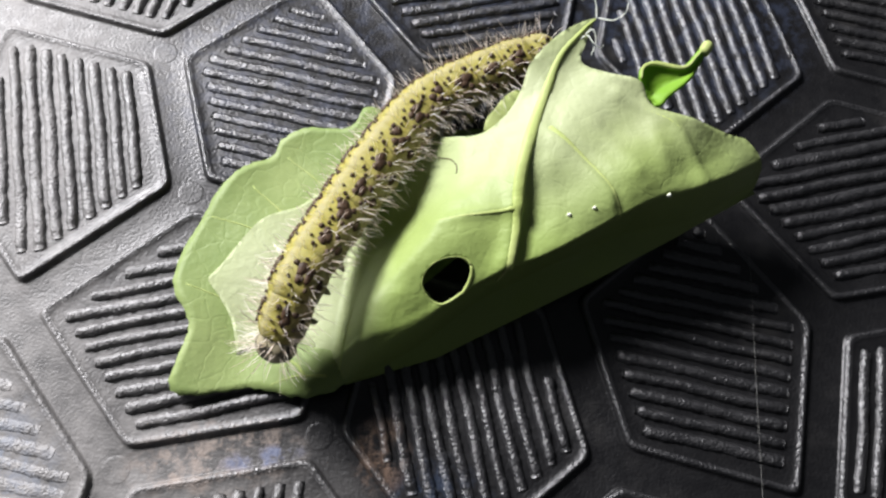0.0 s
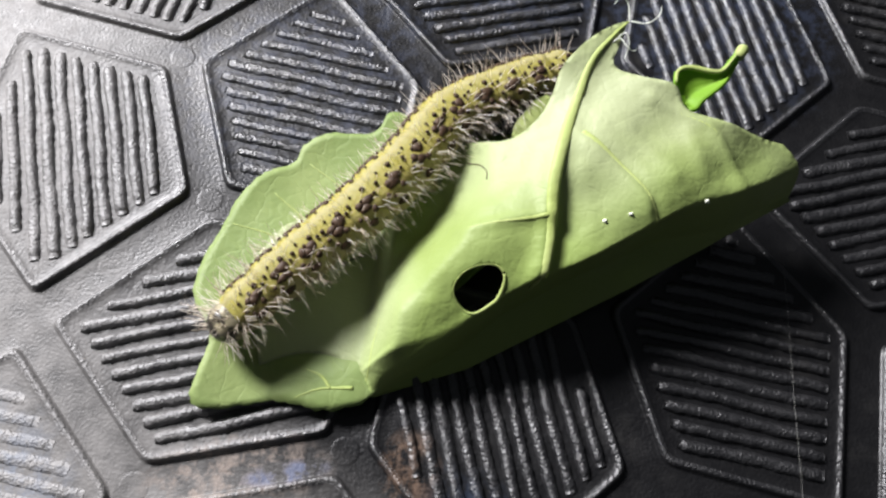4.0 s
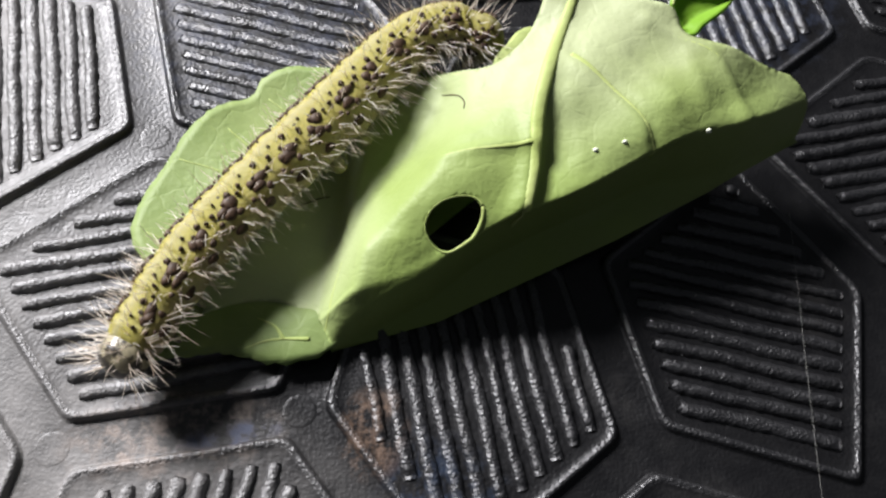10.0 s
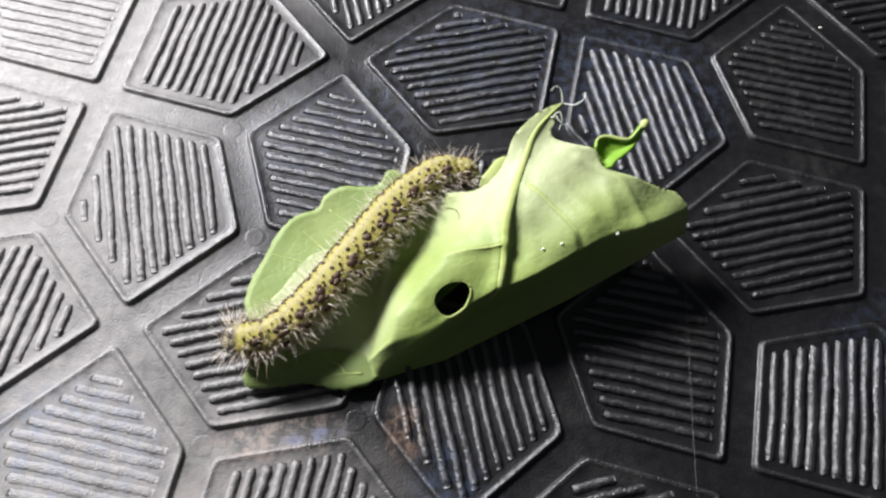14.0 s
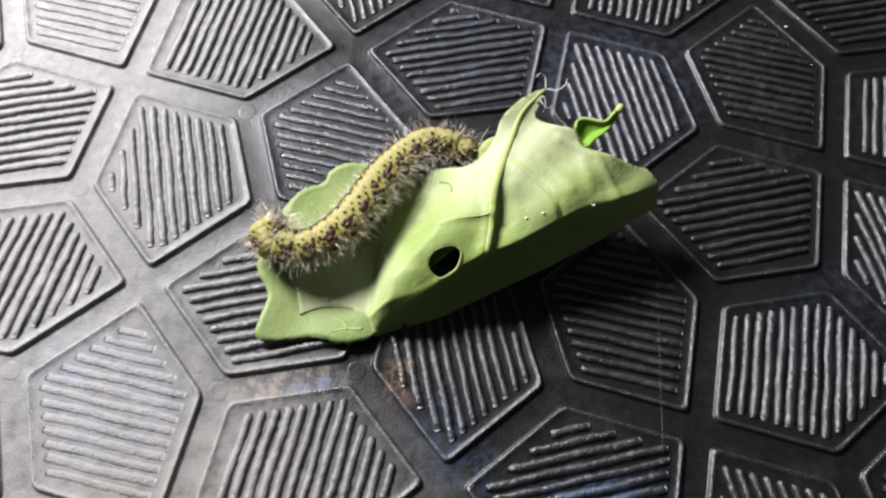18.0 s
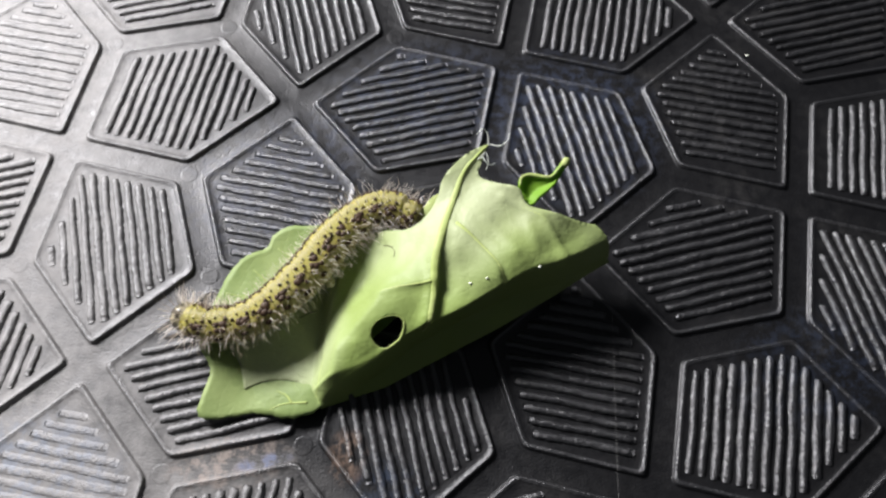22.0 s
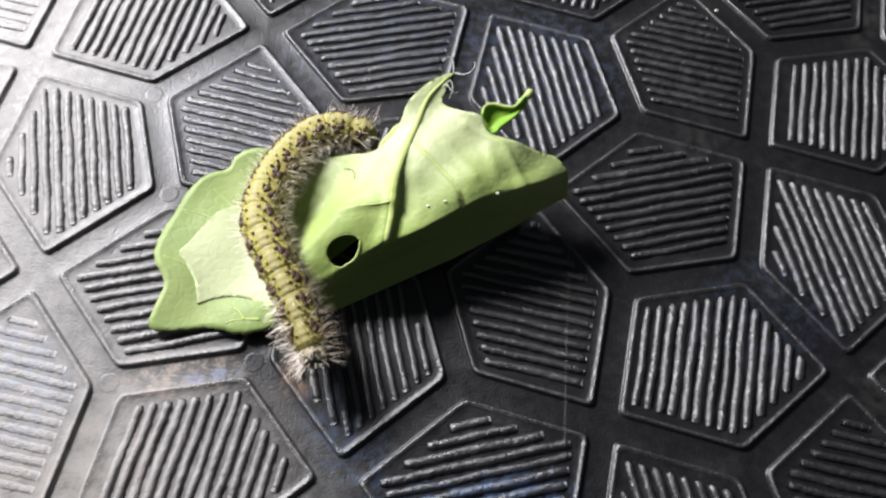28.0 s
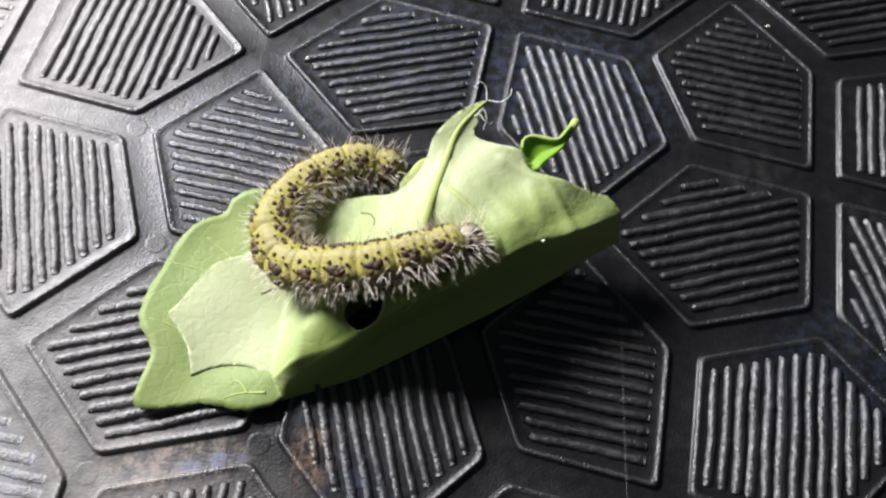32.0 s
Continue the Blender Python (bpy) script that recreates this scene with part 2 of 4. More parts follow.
def make_skin():
    """Caterpillar skin: x runs along the body, z up; yellow back stripe, black freckles, grey-green flanks."""
    mat, nt, bsdf = material("caterpillar_skin", 0.65, 0.25)
    tc = nt.nodes.new("ShaderNodeTexCoord")
    obj = tc.outputs["Object"]
    sep = nt.nodes.new("ShaderNodeSeparateXYZ")
    nt.links.new(obj, sep.inputs[0])
    info = nt.nodes.new("ShaderNodeObjectInfo")
    off = nt.nodes.new("ShaderNodeVectorMath")
    off.operation = "ADD"
    nt.links.new(obj, off.inputs[0])
    nt.links.new(info.outputs["Random"], off.inputs[1])
    side = calc(nt, "ABSOLUTE", sep.outputs["Y"])
    ang = calc(nt, "ARCTAN2", side, sep.outputs["Z"])
    a = calc(nt, "DIVIDE", ang, math.pi)
    band = ramp(nt, a, [(0.0, (0.27, 0.245, 0.12)), (0.05, (0.25, 0.225, 0.085)), (0.11, (0.265, 0.24, 0.055)), (0.28, (0.265, 0.235, 0.055)),
                        (0.38, (0.29, 0.25, 0.085)), (0.47, (0.33, 0.275, 0.15)), (0.58, (0.31, 0.25, 0.165)), (1.0, (0.28, 0.29, 0.16))])
    blot = noise_tex(nt, off.outputs[0], 900.0, 3.0)
    col = mix(nt, ramp(nt, blot, [(0.45, (0, 0, 0)), (0.7, (0.5, 0.5, 0.5))]), band, (0.29, 0.27, 0.11))
    dots = node(nt, "ShaderNodeTexVoronoi", Scale=1500.0, Randomness=1.0)
    nt.links.new(off.outputs[0], dots.inputs["Vector"])
    sep2 = nt.nodes.new("ShaderNodeSeparateColor")
    nt.links.new(dots.outputs["Color"], sep2.inputs[0])
    size = calc(nt, "MULTIPLY", calc(nt, "SUBTRACT", sep2.outputs[0], 0.46, True), 0.52)
    dot = calc(nt, "LESS_THAN", dots.outputs["Distance"], size)
    keep = ramp(nt, a, [(0.0, (0.0, 0.0, 0.0)), (0.05, (0, 0, 0)), (0.09, (1, 1, 1)), (0.36, (1, 1, 1)), (0.42, (0.35, 0.35, 0.35)), (0.6, (0.5, 0.5, 0.5)), (0.7, (0, 0, 0))])
    col = mix(nt, calc(nt, "MULTIPLY", dot, keep), col, (0.035, 0.028, 0.018))
    nt.links.new(col, bsdf.inputs["Base Color"])
    bsdf.inputs["Subsurface Weight"].default_value = 0.35
    bsdf.inputs["Subsurface Radius"].default_value = (0.6, 0.5, 0.2)
    bsdf.inputs["Subsurface Scale"].default_value = 0.0012
    wr = node(nt, "ShaderNodeTexWave", Scale=330.0, Distortion=1.5, Detail=2.0)
    nt.links.new(obj, wr.inputs["Vector"])
    h = calc(nt, "ADD", calc(nt, "MULTIPLY", wr.outputs["Fac"], 0.6), noise_tex(nt, off.outputs[0], 3500.0))
    bump(nt, bsdf, h, 0.00012, 0.7)
    return mat


SKIN = make_skin()
WART, nt, bsdf = material("black_wart", 0.55, 0.3)
pos = nt.nodes.new("ShaderNodeTexCoord").outputs["Object"]
nt.links.new(ramp(nt, noise_tex(nt, pos, 2500.0), [(0.3, (0.018, 0.011, 0.007)), (0.8, (0.09, 0.048, 0.024))]), bsdf.inputs["Base Color"])
HAIR, nt, bsdf = material("pale_bristle", 0.5, 0.4)
nt.links.new(ramp(nt, nt.nodes.new("ShaderNodeNewGeometry").outputs["Random Per Island"], [(0.0, (0.45, 0.35, 0.27)), (0.3, (0.68, 0.60, 0.52)), (0.7, (0.85, 0.80, 0.73)), (1.0, (0.94, 0.92, 0.88))]), bsdf.inputs["Base Color"])
glow = nt.nodes.new("ShaderNodeBsdfTranslucent")
glow.inputs["Color"].default_value = (0.88, 0.82, 0.74, 1)
thin = nt.nodes.new("ShaderNodeMixShader")
thin.inputs[0].default_value = 0.4
nt.links.new(bsdf.outputs[0], thin.inputs[1])
nt.links.new(glow.outputs[0], thin.inputs[2])
nt.links.new(thin.outputs[0], nt.nodes["Material Output"].inputs["Surface"])
CRUMB, nt, bsdf = material("white_crumb", 0.6, 0.4)
bsdf.inputs["Base Color"].default_value = (0.75, 0.78, 0.66, 1)
HEAD, nt, bsdf = material("head_capsule", 0.35, 0.5)
pos = nt.nodes.new("ShaderNodeTexCoord").outputs["Object"]
nt.links.new(ramp(nt, noise_tex(nt, pos, 1100.0), [(0.46, (0.03, 0.025, 0.018)), (0.54, (0.27, 0.24, 0.16))]), bsdf.inputs["Base Color"])


# ---- mesh helpers ----
def mesh_of(name, verts, faces, mat, smooth=True):
    me = bpy.data.meshes.new(name)
    me.from_pydata([tuple(v) for v in verts], [], faces)
    me.materials.append(mat)
    if smooth:
        me.shade_smooth()
    me.update()
    return me


def part(name, me, parent, label="", kind=""):
    ob = new(name, me)
    ob.parent = parent
    return tagged(ob, label=label, kind=kind)


def spline(points, n, closed=False):
    """n points along a Catmull-Rom curve through the given points, evenly spaced."""
    p = [np.array(q, float) for q in points]
    p = [p[-1]] + p + [p[0], p[1]] if closed else [2 * p[0] - p[1]] + p + [2 * p[-1] - p[-2]]
    out = []
    for i in range(1, len(p) - 2):
        for k in range(24):
            t = k / 24
            out.append(0.5 * (2 * p[i] + (p[i + 1] - p[i - 1]) * t + (2 * p[i - 1] - 5 * p[i] + 4 * p[i + 1] - p[i + 2]) * t * t
                              + (3 * p[i] - p[i - 1] - 3 * p[i + 1] + p[i + 2]) * t ** 3))
    out.append(p[1] if closed else p[-2])
    out = np.array(out)
    run = np.concatenate([[0], np.cumsum(np.linalg.norm(np.diff(out, axis=0), axis=1))])
    at = np.linspace(0, run[-1], n + 1 if closed else n)
    res = np.stack([np.interp(at, run, out[:, k]) for k in range(out.shape[1])], axis=1)
    return res[:-1] if closed else res


def tube(points, radii, sides=8, flat=1.0, cap=True):
    """Vertices and faces of a tube along points; flat squeezes it in height."""
    pts = [Vector(p) for p in points]
    verts, faces = [], []
    for i, p in enumerate(pts):
        d = (pts[min(i + 1, len(pts) - 1)] - pts[max(i - 1, 0)]).normalized()
        ref = Vector((0, 0, 1)) if abs(d.z) < 0.9 else Vector((1, 0, 0))
        side = d.cross(ref).normalized()
        up = side.cross(d).normalized()
        for k in range(sides):
            a = 2 * math.pi * k / sides
            verts.append(p + (side * math.cos(a) + up * math.sin(a) * flat) * radii[i])
    n = len(pts)
    for i in range(n - 1):
        for k in range(sides):
            faces.append((i * sides + k, i * sides + (k + 1) % sides, (i + 1) * sides + (k + 1) % sides, (i + 1) * sides + k))
    if cap:
        faces.append(tuple(range(sides - 1, -1, -1)))
        faces.append(tuple((n - 1) * sides + k for k in range(sides)))
    return verts, faces


# ---- the mat: a rubber sheet with a pentagon pattern on a square lattice ----
CELL = 34.53
ORIGIN = np.array([-14.4, 60.9])
TURN = radians(15.0)
U = np.array([math.cos(TURN), math.sin(TURN)])
V = np.array([math.sin(TURN), -math.cos(TURN)])
BOW_U, BOW_V, SLIDE = 8.8, 8.2, 0.41


def lattice(i, j):
    return ORIGIN + CELL * (i * U + j * V)


def bow_u(i, j):
    s = 1 if (i + j) % 2 else -1
    return 0.5 * (lattice(i, j) + lattice(i + 1, j)) + s * (BOW_U * V - SLIDE * U)


def bow_v(i, j):
    s = 1 if (i + j) % 2 else -1
    return 0.5 * (lattice(i, j) + lattice(i, j + 1)) - s * (BOW_V * U - SLIDE * V)


def pentagons():
    """All pentagons as (corners, rib angle in degrees)."""
    out = []
    for i in range(-4, 5):
        for j in range(-3, 5):
            a, b, c, d = lattice(i, j), lattice(i + 1, j), lattice(i + 1, j + 1), lattice(i, j + 1)
            top, bottom, left, right = bow_u(i, j), bow_u(i, j + 1), bow_v(i, j), bow_v(i + 1, j)
            if (i + j) % 2:
                out.append(([a, top, bottom, d, left], 89.7))
                out.append(([b, right, c, bottom, top], 155.3))
            else:
                out.append(([a, left, right, b, top], 0.2))
                out.append(([d, bottom, c, right, left], 64.7))
    for poly, _ in out:
        if sum(poly[k][0] * poly[k - 4][1] - poly[k][1] * poly[k - 4][0] for k in range(5)) < 0:
            poly.reverse()
    return out


def inset(poly, w):
    """The polygon with each side moved in by w."""
    p = [np.array(q) for q in poly]
    n = len(p)
    area = sum(p[k][0] * p[(k + 1) % n][1] - p[k][1] * p[(k + 1) % n][0] for k in range(n))
    sign = 1 if area > 0 else -1
    lines = []
    for k in range(n):
        d = p[(k + 1) % n] - p[k]
        d = d / np.linalg.norm(d)
        nrm = sign * np.array([-d[1], d[0]])
        lines.append((p[k] + nrm * w, d))
    out = []
    for k in range(n):
        (p0, d0), (p1, d1) = lines[k - 1], lines[k]
        t = np.linalg.solve(np.array([d0, -d1]).T, p1 - p0)
        out.append(p0 + d0 * t[0])
    return out


def rounded(poly, r, steps=3):
    """The polygon with its corners rounded off."""
    n = len(poly)
    out = []
    for k in range(n):
        a, b, c = poly[k - 1], poly[k], poly[(k + 1) % n]
        da, dc = (a - b) / np.linalg.norm(a - b), (c - b) / np.linalg.norm(c - b)
        for q in range(steps + 1):
            t = q / steps
            out.append(b + r * ((1 - t) ** 2 * da + t * t * dc))
    return out


def clip_line(poly, p, d):
    """Where the line through p along d enters and leaves the polygon."""
    ts = []
    n = len(poly)
    for k in range(n):
        a, e = poly[k], poly[(k + 1) % n] - poly[k]
        den = d[0] * e[1] - d[1] * e[0]
        if abs(den) < 1e-9:
            continue
        w = a - p
        t, s = (w[0] * e[1] - w[1] * e[0]) / den, (w[0] * d[1] - w[1] * d[0]) / den
        if 0 <= s <= 1:
            ts.append(t)
    return (min(ts), max(ts)) if len(ts) >= 2 else None


BAND = 2.0
PAD = 0.34
PITCH = 1.62
# how far the ribs of a panel are shifted across, in parts of the pitch: centre of the panel and shift
SHIFTS = [(52, 12, 0.01), (-32, 61, 0.36), (46, 36, 0.28), (4, 60, 0.93), (-21, 18, 0.01), (52, 61, 0.1), (27, 18, 0.5), (4, 12, 0.81), (28, 54, 0.44), (-38, 37, 0.43)]


def rib_mesh(length, rng, wear=1.0):
    """A worn rounded bar along x, its foot at z = 0."""
    n = max(6, int(length / 0.4) + 1)
    prof = [(-0.60, 0.0), (-0.50, 0.29), (-0.31, 0.48), (0.0, 0.55), (0.31, 0.48), (0.50, 0.29), (0.60, 0.0)]
    verts, faces = [], []
    k = len(prof)
    tall, broad = rng.uniform(0.82, 1.08), rng.uniform(0.86, 1.1)
    ph, rub, gap = rng.uniform(0, 6), rng.uniform(0.1, 0.9), rng.choice((0.0, 0.0, 0.18, 0.4))
    for i in range(n):
        f = i / (n - 1)
        x = (f - 0.5) * length
        e = min(1.0, 0.35 + 2.2 * min(f, 1 - f) * length / 1.6)
        sway = 0.07 * math.sin(0.55 * x + ph) + 0.04 * rng.uniform(-1, 1)
        h = e * wear * tall * rng.uniform(0.91, 1.06) * (1 - gap * math.exp(-((f - rub) * length / 2.2) ** 2))
        lean = rng.uniform(-0.06, 0.06)
        w = (0.7 + 0.3 * e) * broad * rng.uniform(0.87, 1.07)
        for y, z in prof:
            verts.append((x * MM, (y * w + sway + lean * z) * MM, (z * h + lean * y * (z > 0)) * MM))
    for i in range(n - 1):
        for q in range(k - 1):
            faces.append((i * k + q, i * k + q + 1, (i + 1) * k + q + 1, (i + 1) * k + q))
    faces.append(tuple(range(k)))
    faces.append(tuple((n - 1) * k + q for q in range(k - 1, -1, -1)))
    return verts, faces


WORN = [(-42, -2, 0.36), (-15, 43, 0.6), (-60, 62, 0.55), (5, 60, 0.8)]  # panels rubbed flatter than the rest


def build_mat():
    rng = random.Random(4)
    mat_thing = new("rubber_mat")
    tagged(mat_thing, "worn black rubber mat moulded with ribbed pentagons, paint smears", "mat")
    frame_v, frame_f = [], []
    panels = []
    for poly, angle in pentagons():
        mid = sum(poly) / 5
        # the flat bands: from the shared centre line up the rounded edge of the raised panel
        loops = [(0.0, 0.0, 0.0), (BAND - 0.46, 0.0, 0.9), (BAND - 0.36, 0.02, 0.9), (BAND - 0.22, 0.28, 0.9), (BAND - 0.10, 0.50, 0.9), (BAND + 0.04, 0.58, 0.9), (BAND + 0.20, 0.54, 0.9), (BAND + 0.42, PAD + 0.06, 0.8), (BAND + 0.8, PAD + 0.01, 0.8), (BAND + 1.4, PAD - 0.02, 0.7)]
        base = len(frame_v)
        for w, z, r in loops:
            ring = rounded(inset(poly, w), r)
            frame_v += [(q[0] * MM, q[1] * MM, z * MM) for q in ring]
        m = 20
        for l in range(len(loops) - 1):
            for k in range(m):
                frame_f.append((base + l * m + k, base + l * m + (k + 1) % m, base + (l + 1) * m + (k + 1) % m, base + (l + 1) * m + k))
        panels.append((np.hypot(*(mid - np.array([5.0, 30.0]))), poly, angle, mid))
    frame_me = mesh_of("bands", frame_v, frame_f, RUBBER)
    frame_me.materials.append(RIB_RUBBER)
    for k, face in enumerate(frame_me.polygons):
        face.material_index = 1 if 3 <= (k // 20) % 9 <= 6 else 0
    weld = bmesh.new()
    weld.from_mesh(frame_me)
    bmesh.ops.remove_doubles(weld, verts=[v for v in weld.verts if abs(v.co.z) < 1e-8], dist=0.00006)
    weld.to_mesh(frame_me)
    weld.free()
    frame_me.shade_smooth()
    part("band_grid", frame_me, mat_thing, "smooth flat bands between the ribbed pentagons")
    # round mould marks where three bands meet
    marks = []
    for i in range(-2, 4):
        for j in range(-2, 3):
            marks += [bow_u(i, j), bow_v(i, j)]
    for q in marks:
        if q[0] > 8:
            continue
        verts = [(r * math.cos(2 * math.pi * k / 20) * MM, r * math.sin(2 * math.pi * k / 20) * MM, z * MM) for r, z in ((1.40, -0.05), (1.3, 0.004), (1.12, 0.012), (0.9, 0.006), (0.4, 0.006)) for k in range(20)]
        faces = [(l * 20 + k, l * 20 + (k + 1) % 20, l * 20 + 20 + (k + 1) % 20, l * 20 + 20 + k) for l in range(4) for k in range(20)] + [tuple(80 + k for k in range(20))]
        mark = part("mould_mark", mesh_of("mould_mark", verts, faces, RUBBER), mat_thing)
        mark.location = (q[0] * MM, q[1] * MM, 0)
    panels.sort(key=lambda p: p[0])
    count = 0
    for dist, poly, angle, mid in panels:
        floor_poly = rounded(inset(poly, BAND + 1.25), 0.8)
        c = np.array(mid)
        verts = [((q[0] - c[0]) * MM, (q[1] - c[1]) * MM, 0) for q in floor_poly]
        verts += [(v[0], v[1], -2.0 * MM) for v in verts]
        m = len(floor_poly)
        faces = [tuple(range(m)), tuple(range(2 * m - 1, m - 1, -1))] + [(k, m + k, m + (k + 1) % m, (k + 1) % m) for k in range(m)]
        panel = part("panel", mesh_of("panel", verts, faces, RUBBER, False), mat_thing)
        panel.location = (c[0] * MM, c[1] * MM, PAD * MM)
        area = inset(poly, BAND + 1.55)
        ang = TURN + radians(angle)
        d, nrm = np.array([math.cos(ang), math.sin(ang)]), np.array([-math.sin(ang), math.cos(ang)])
        near = count < 300
        wear = min([w for x, y, w in WORN if np.hypot(c[0] - x, c[1] - y) < 9] + [1.0])
        shift = ([f for x, y, f in SHIFTS if np.hypot(c[0] - x, c[1] - y) < 5] + [0.3])[0]
        joined_v, joined_f = [], []
        for k in range(-10, 11):
            p = c + nrm * ((k + shift) * PITCH)
            cut = clip_line(area, p, d)
            if not cut or cut[1] - cut[0] < 1.2:
                continue
            verts, faces = rib_mesh(cut[1] - cut[0], rng, wear)
            q = p + d * (0.5 * (cut[0] + cut[1])) - c
            if near:
                rib = part("rib", mesh_of("rib", verts, faces, RIB_RUBBER), panel)
                rib.location, rib.rotation_euler = (q[0] * MM, q[1] * MM, -0.02 * MM), (0, 0, ang)
                count += 1
            else:
                b = len(joined_v)
                turn = Matrix.Translation((q[0] * MM, q[1] * MM, -0.02 * MM)) @ Matrix.Rotation(ang, 4, "Z")
                joined_v += [turn @ Vector(v) for v in verts]
                joined_f += [tuple(b + x for x in f) for f in faces]
        if joined_v:
            part("ribs", mesh_of("ribs", joined_v, joined_f, RIB_RUBBER), panel, kind="stuff")


# ---- the leaf: a torn piece of cabbage leaf, its right half rolled over to show the pale underside ----
FOLD = np.array([-7.0, 13.0])
ALONG = np.array([0.872, 0.4895])
ACROSS = np.array([-0.4895, 0.872])


def ridge(s, n, line, width):
    """How near (s, n) is to a line on the flap, 0 to 1, and on which side of it."""
    best, sign = 1e9, 1
    p = np.array([s, n])
    for a, b in zip(line[:-1], line[1:]):
        a, b = np.array(a), np.array(b)
        f = min(1, max(0, (p - a) @ (b - a) / ((b - a) @ (b - a))))
        d = p - (a + f * (b - a))
        if d @ d < best:
            best = d @ d
            sign = 1 if (b - a)[0] * d[1] - (b - a)[1] * d[0] > 0 else -1
    return math.exp(-best / width ** 2), sign, math.sqrt(best)


MIDRIB = [(16.2, 0.2), (19.0, 4.0), (21.5, 8.0), (24.6, 11.5), (28.0, 14.8), (30.4, 16.9), (33.0, 18.0), (35.2, 18.7)]
SIDE_VEIN = [(26.1, 11.0), (27.3, 7.0), (28.0, 3.0), (27.6, 0.0)]


CREASES = [([(12.4, 8.2), (16.5, 6.8), (20.0, 5.6)], 0.6, 0.28), ([(4.0, 8.3), (1.8, 5.0), (0.0, 2.3)], 0.5, 0.30), ([(33.0, 11.0), (36.0, 6.4), (36.4, 0.0)], 0.6, 0.30),
           ([(23.0, 3.0), (24.5, 8.0)], 0.8, 0.15), ([(5.0, 9.0), (11.0, 11.5)], 0.9, 0.18), ([(31.0, 4.0), (30.0, 9.5)], 0.8, 0.18), ([(9.0, 0.5), (8.0, 4.0)], 0.7, 0.14),
           ([(16.0, 8.6), (19.5, 9.4), (22.6, 12.2)], 0.7, 0.12), ([(33.5, 3.0), (34.6, 7.0)], 0.7, 0.12)]


def smooth(x):
    x = min(1.0, max(0.0, x))
    return x * x * (3 - 2 * x)


def flap_height(s, n):
    """Height of the rolled part over the mat; s along the fold, n across it, all in mm."""
    top = np.interp(s, [-8, 0, 6, 12, 18, 26, 34, 43], [2.0, 4.4, 7.2, 8.8, 10.4, 11.8, 12.6, 12.8])
    bulge = np.interp(s, [0, 20], [5.0, 8.0])
    low = np.interp(s, [26, 35, 43], [0.12, 0.3, 0.6])
    c = np.clip((bulge - n) / (bulge + 1.5), 0, 1)
    bent = low + (1 - low) * (1 - c ** np.interp(s, [4, 14], [2.4, 3.0]))
    bend = np.interp(s, [0, 10, 18, 28], [0.0019, 0.0024, 0.0026, 0.0017])
    ease = bend * max(0.0, 9.5 - n) ** 3
    rest = max(0.0, top * (1 - low) - 1331 * bend)
    turn = np.interp(s, [4, 12, 17, 22, 28], [0.2, 1.0, 1.4, 0.7, 0.1])
    rolled = 1 - (min(ease, top * (1 - low)) + rest * np.clip((turn - n) / (turn + 1.5), 0, 1) ** 1.8) / top
    f = smooth((s + 4) / 9)
    front = bent * (1 - f) + rolled * f
    drop = np.interp(s, [-8, 0, 12, 20, 24, 28, 43], [0.15, 0.25, 0.42, 0.40, 0.2, 0.02, 0.0])
    back = 1 - 0.8 * drop * np.clip((n - 7) / 9, 0, 1.3) ** 1.4
    wave = 0.04 * math.sin(1.5 * s + 0.7 * n) * math.sin(1.1 * n - 0.4 * s + 1) + 0.35 * math.sin(0.45 * s + 0.3 * n) + 0.25 * math.sin(0.8 * n - 0.25 * s)
    near, side, dist = ridge(s, n, MIDRIB, 1.0)
    up = np.interp(n, [7, 11, 16], [1.0, 0.55, 0.2])
    step = 0.75 * near * up - 0.8 * up * math.exp(-dist / 3.0) / (1 + math.exp(max(-30.0, min(30.0, side * dist / 0.28)))) + 0.05 * np.clip(n - 16.5, 0, 3)
    near, side, dist = ridge(s, n, SIDE_VEIN, 0.8)
    step += (-0.34 * near * math.tanh(side * dist / 0.45) - 0.06 * near) * np.interp(n, [0, 6, 11], [1.3, 1.0, 0.5])
    for line, width, rise in CREASES:
        near, side, dist = ridge(s, n, line, width)
        step += rise * near + 0.5 * rise * near * math.tanh(side * dist / width)
    end = 0.2 * max(0.0, s - 36.4) ** 1.15 * smooth((9 - n) / 5)
    return top * front * back + (wave + step) * np.clip((n + 1) / 3, 0, 1) - end


def valley(s, n):
    """How deep the flap sinks between its crest and the lower blade, 0 to 1."""
    n0 = np.interp(s, [-4, 0, 6, 12, 16, 20], [3.0, 3.6, 4.4, 6.6, 9.5, 13.0])
    return smooth((n - n0) / 5.0) * np.interp(s, [13, 17, 20.5], [1.0, 0.7, 0.0])


def back_height(x, y, fold=True):
    scoop = 0.5 * math.exp(-((x + 11.5) / 4.2) ** 4 - ((y - 13.9) / 2.3) ** 4) if fold else 0.0
    edge = np.clip((-(x + 10) + 0.2 * (y - 25)) / 14, 0, 1)
    return 1.3 + scoop + 1.4 * edge ** 2 + 0.5 * math.sin(0.35 * x + 0.5) * math.sin(0.3 * y) + 0.02 * max(0, y - 30) ** 2 * 0.8


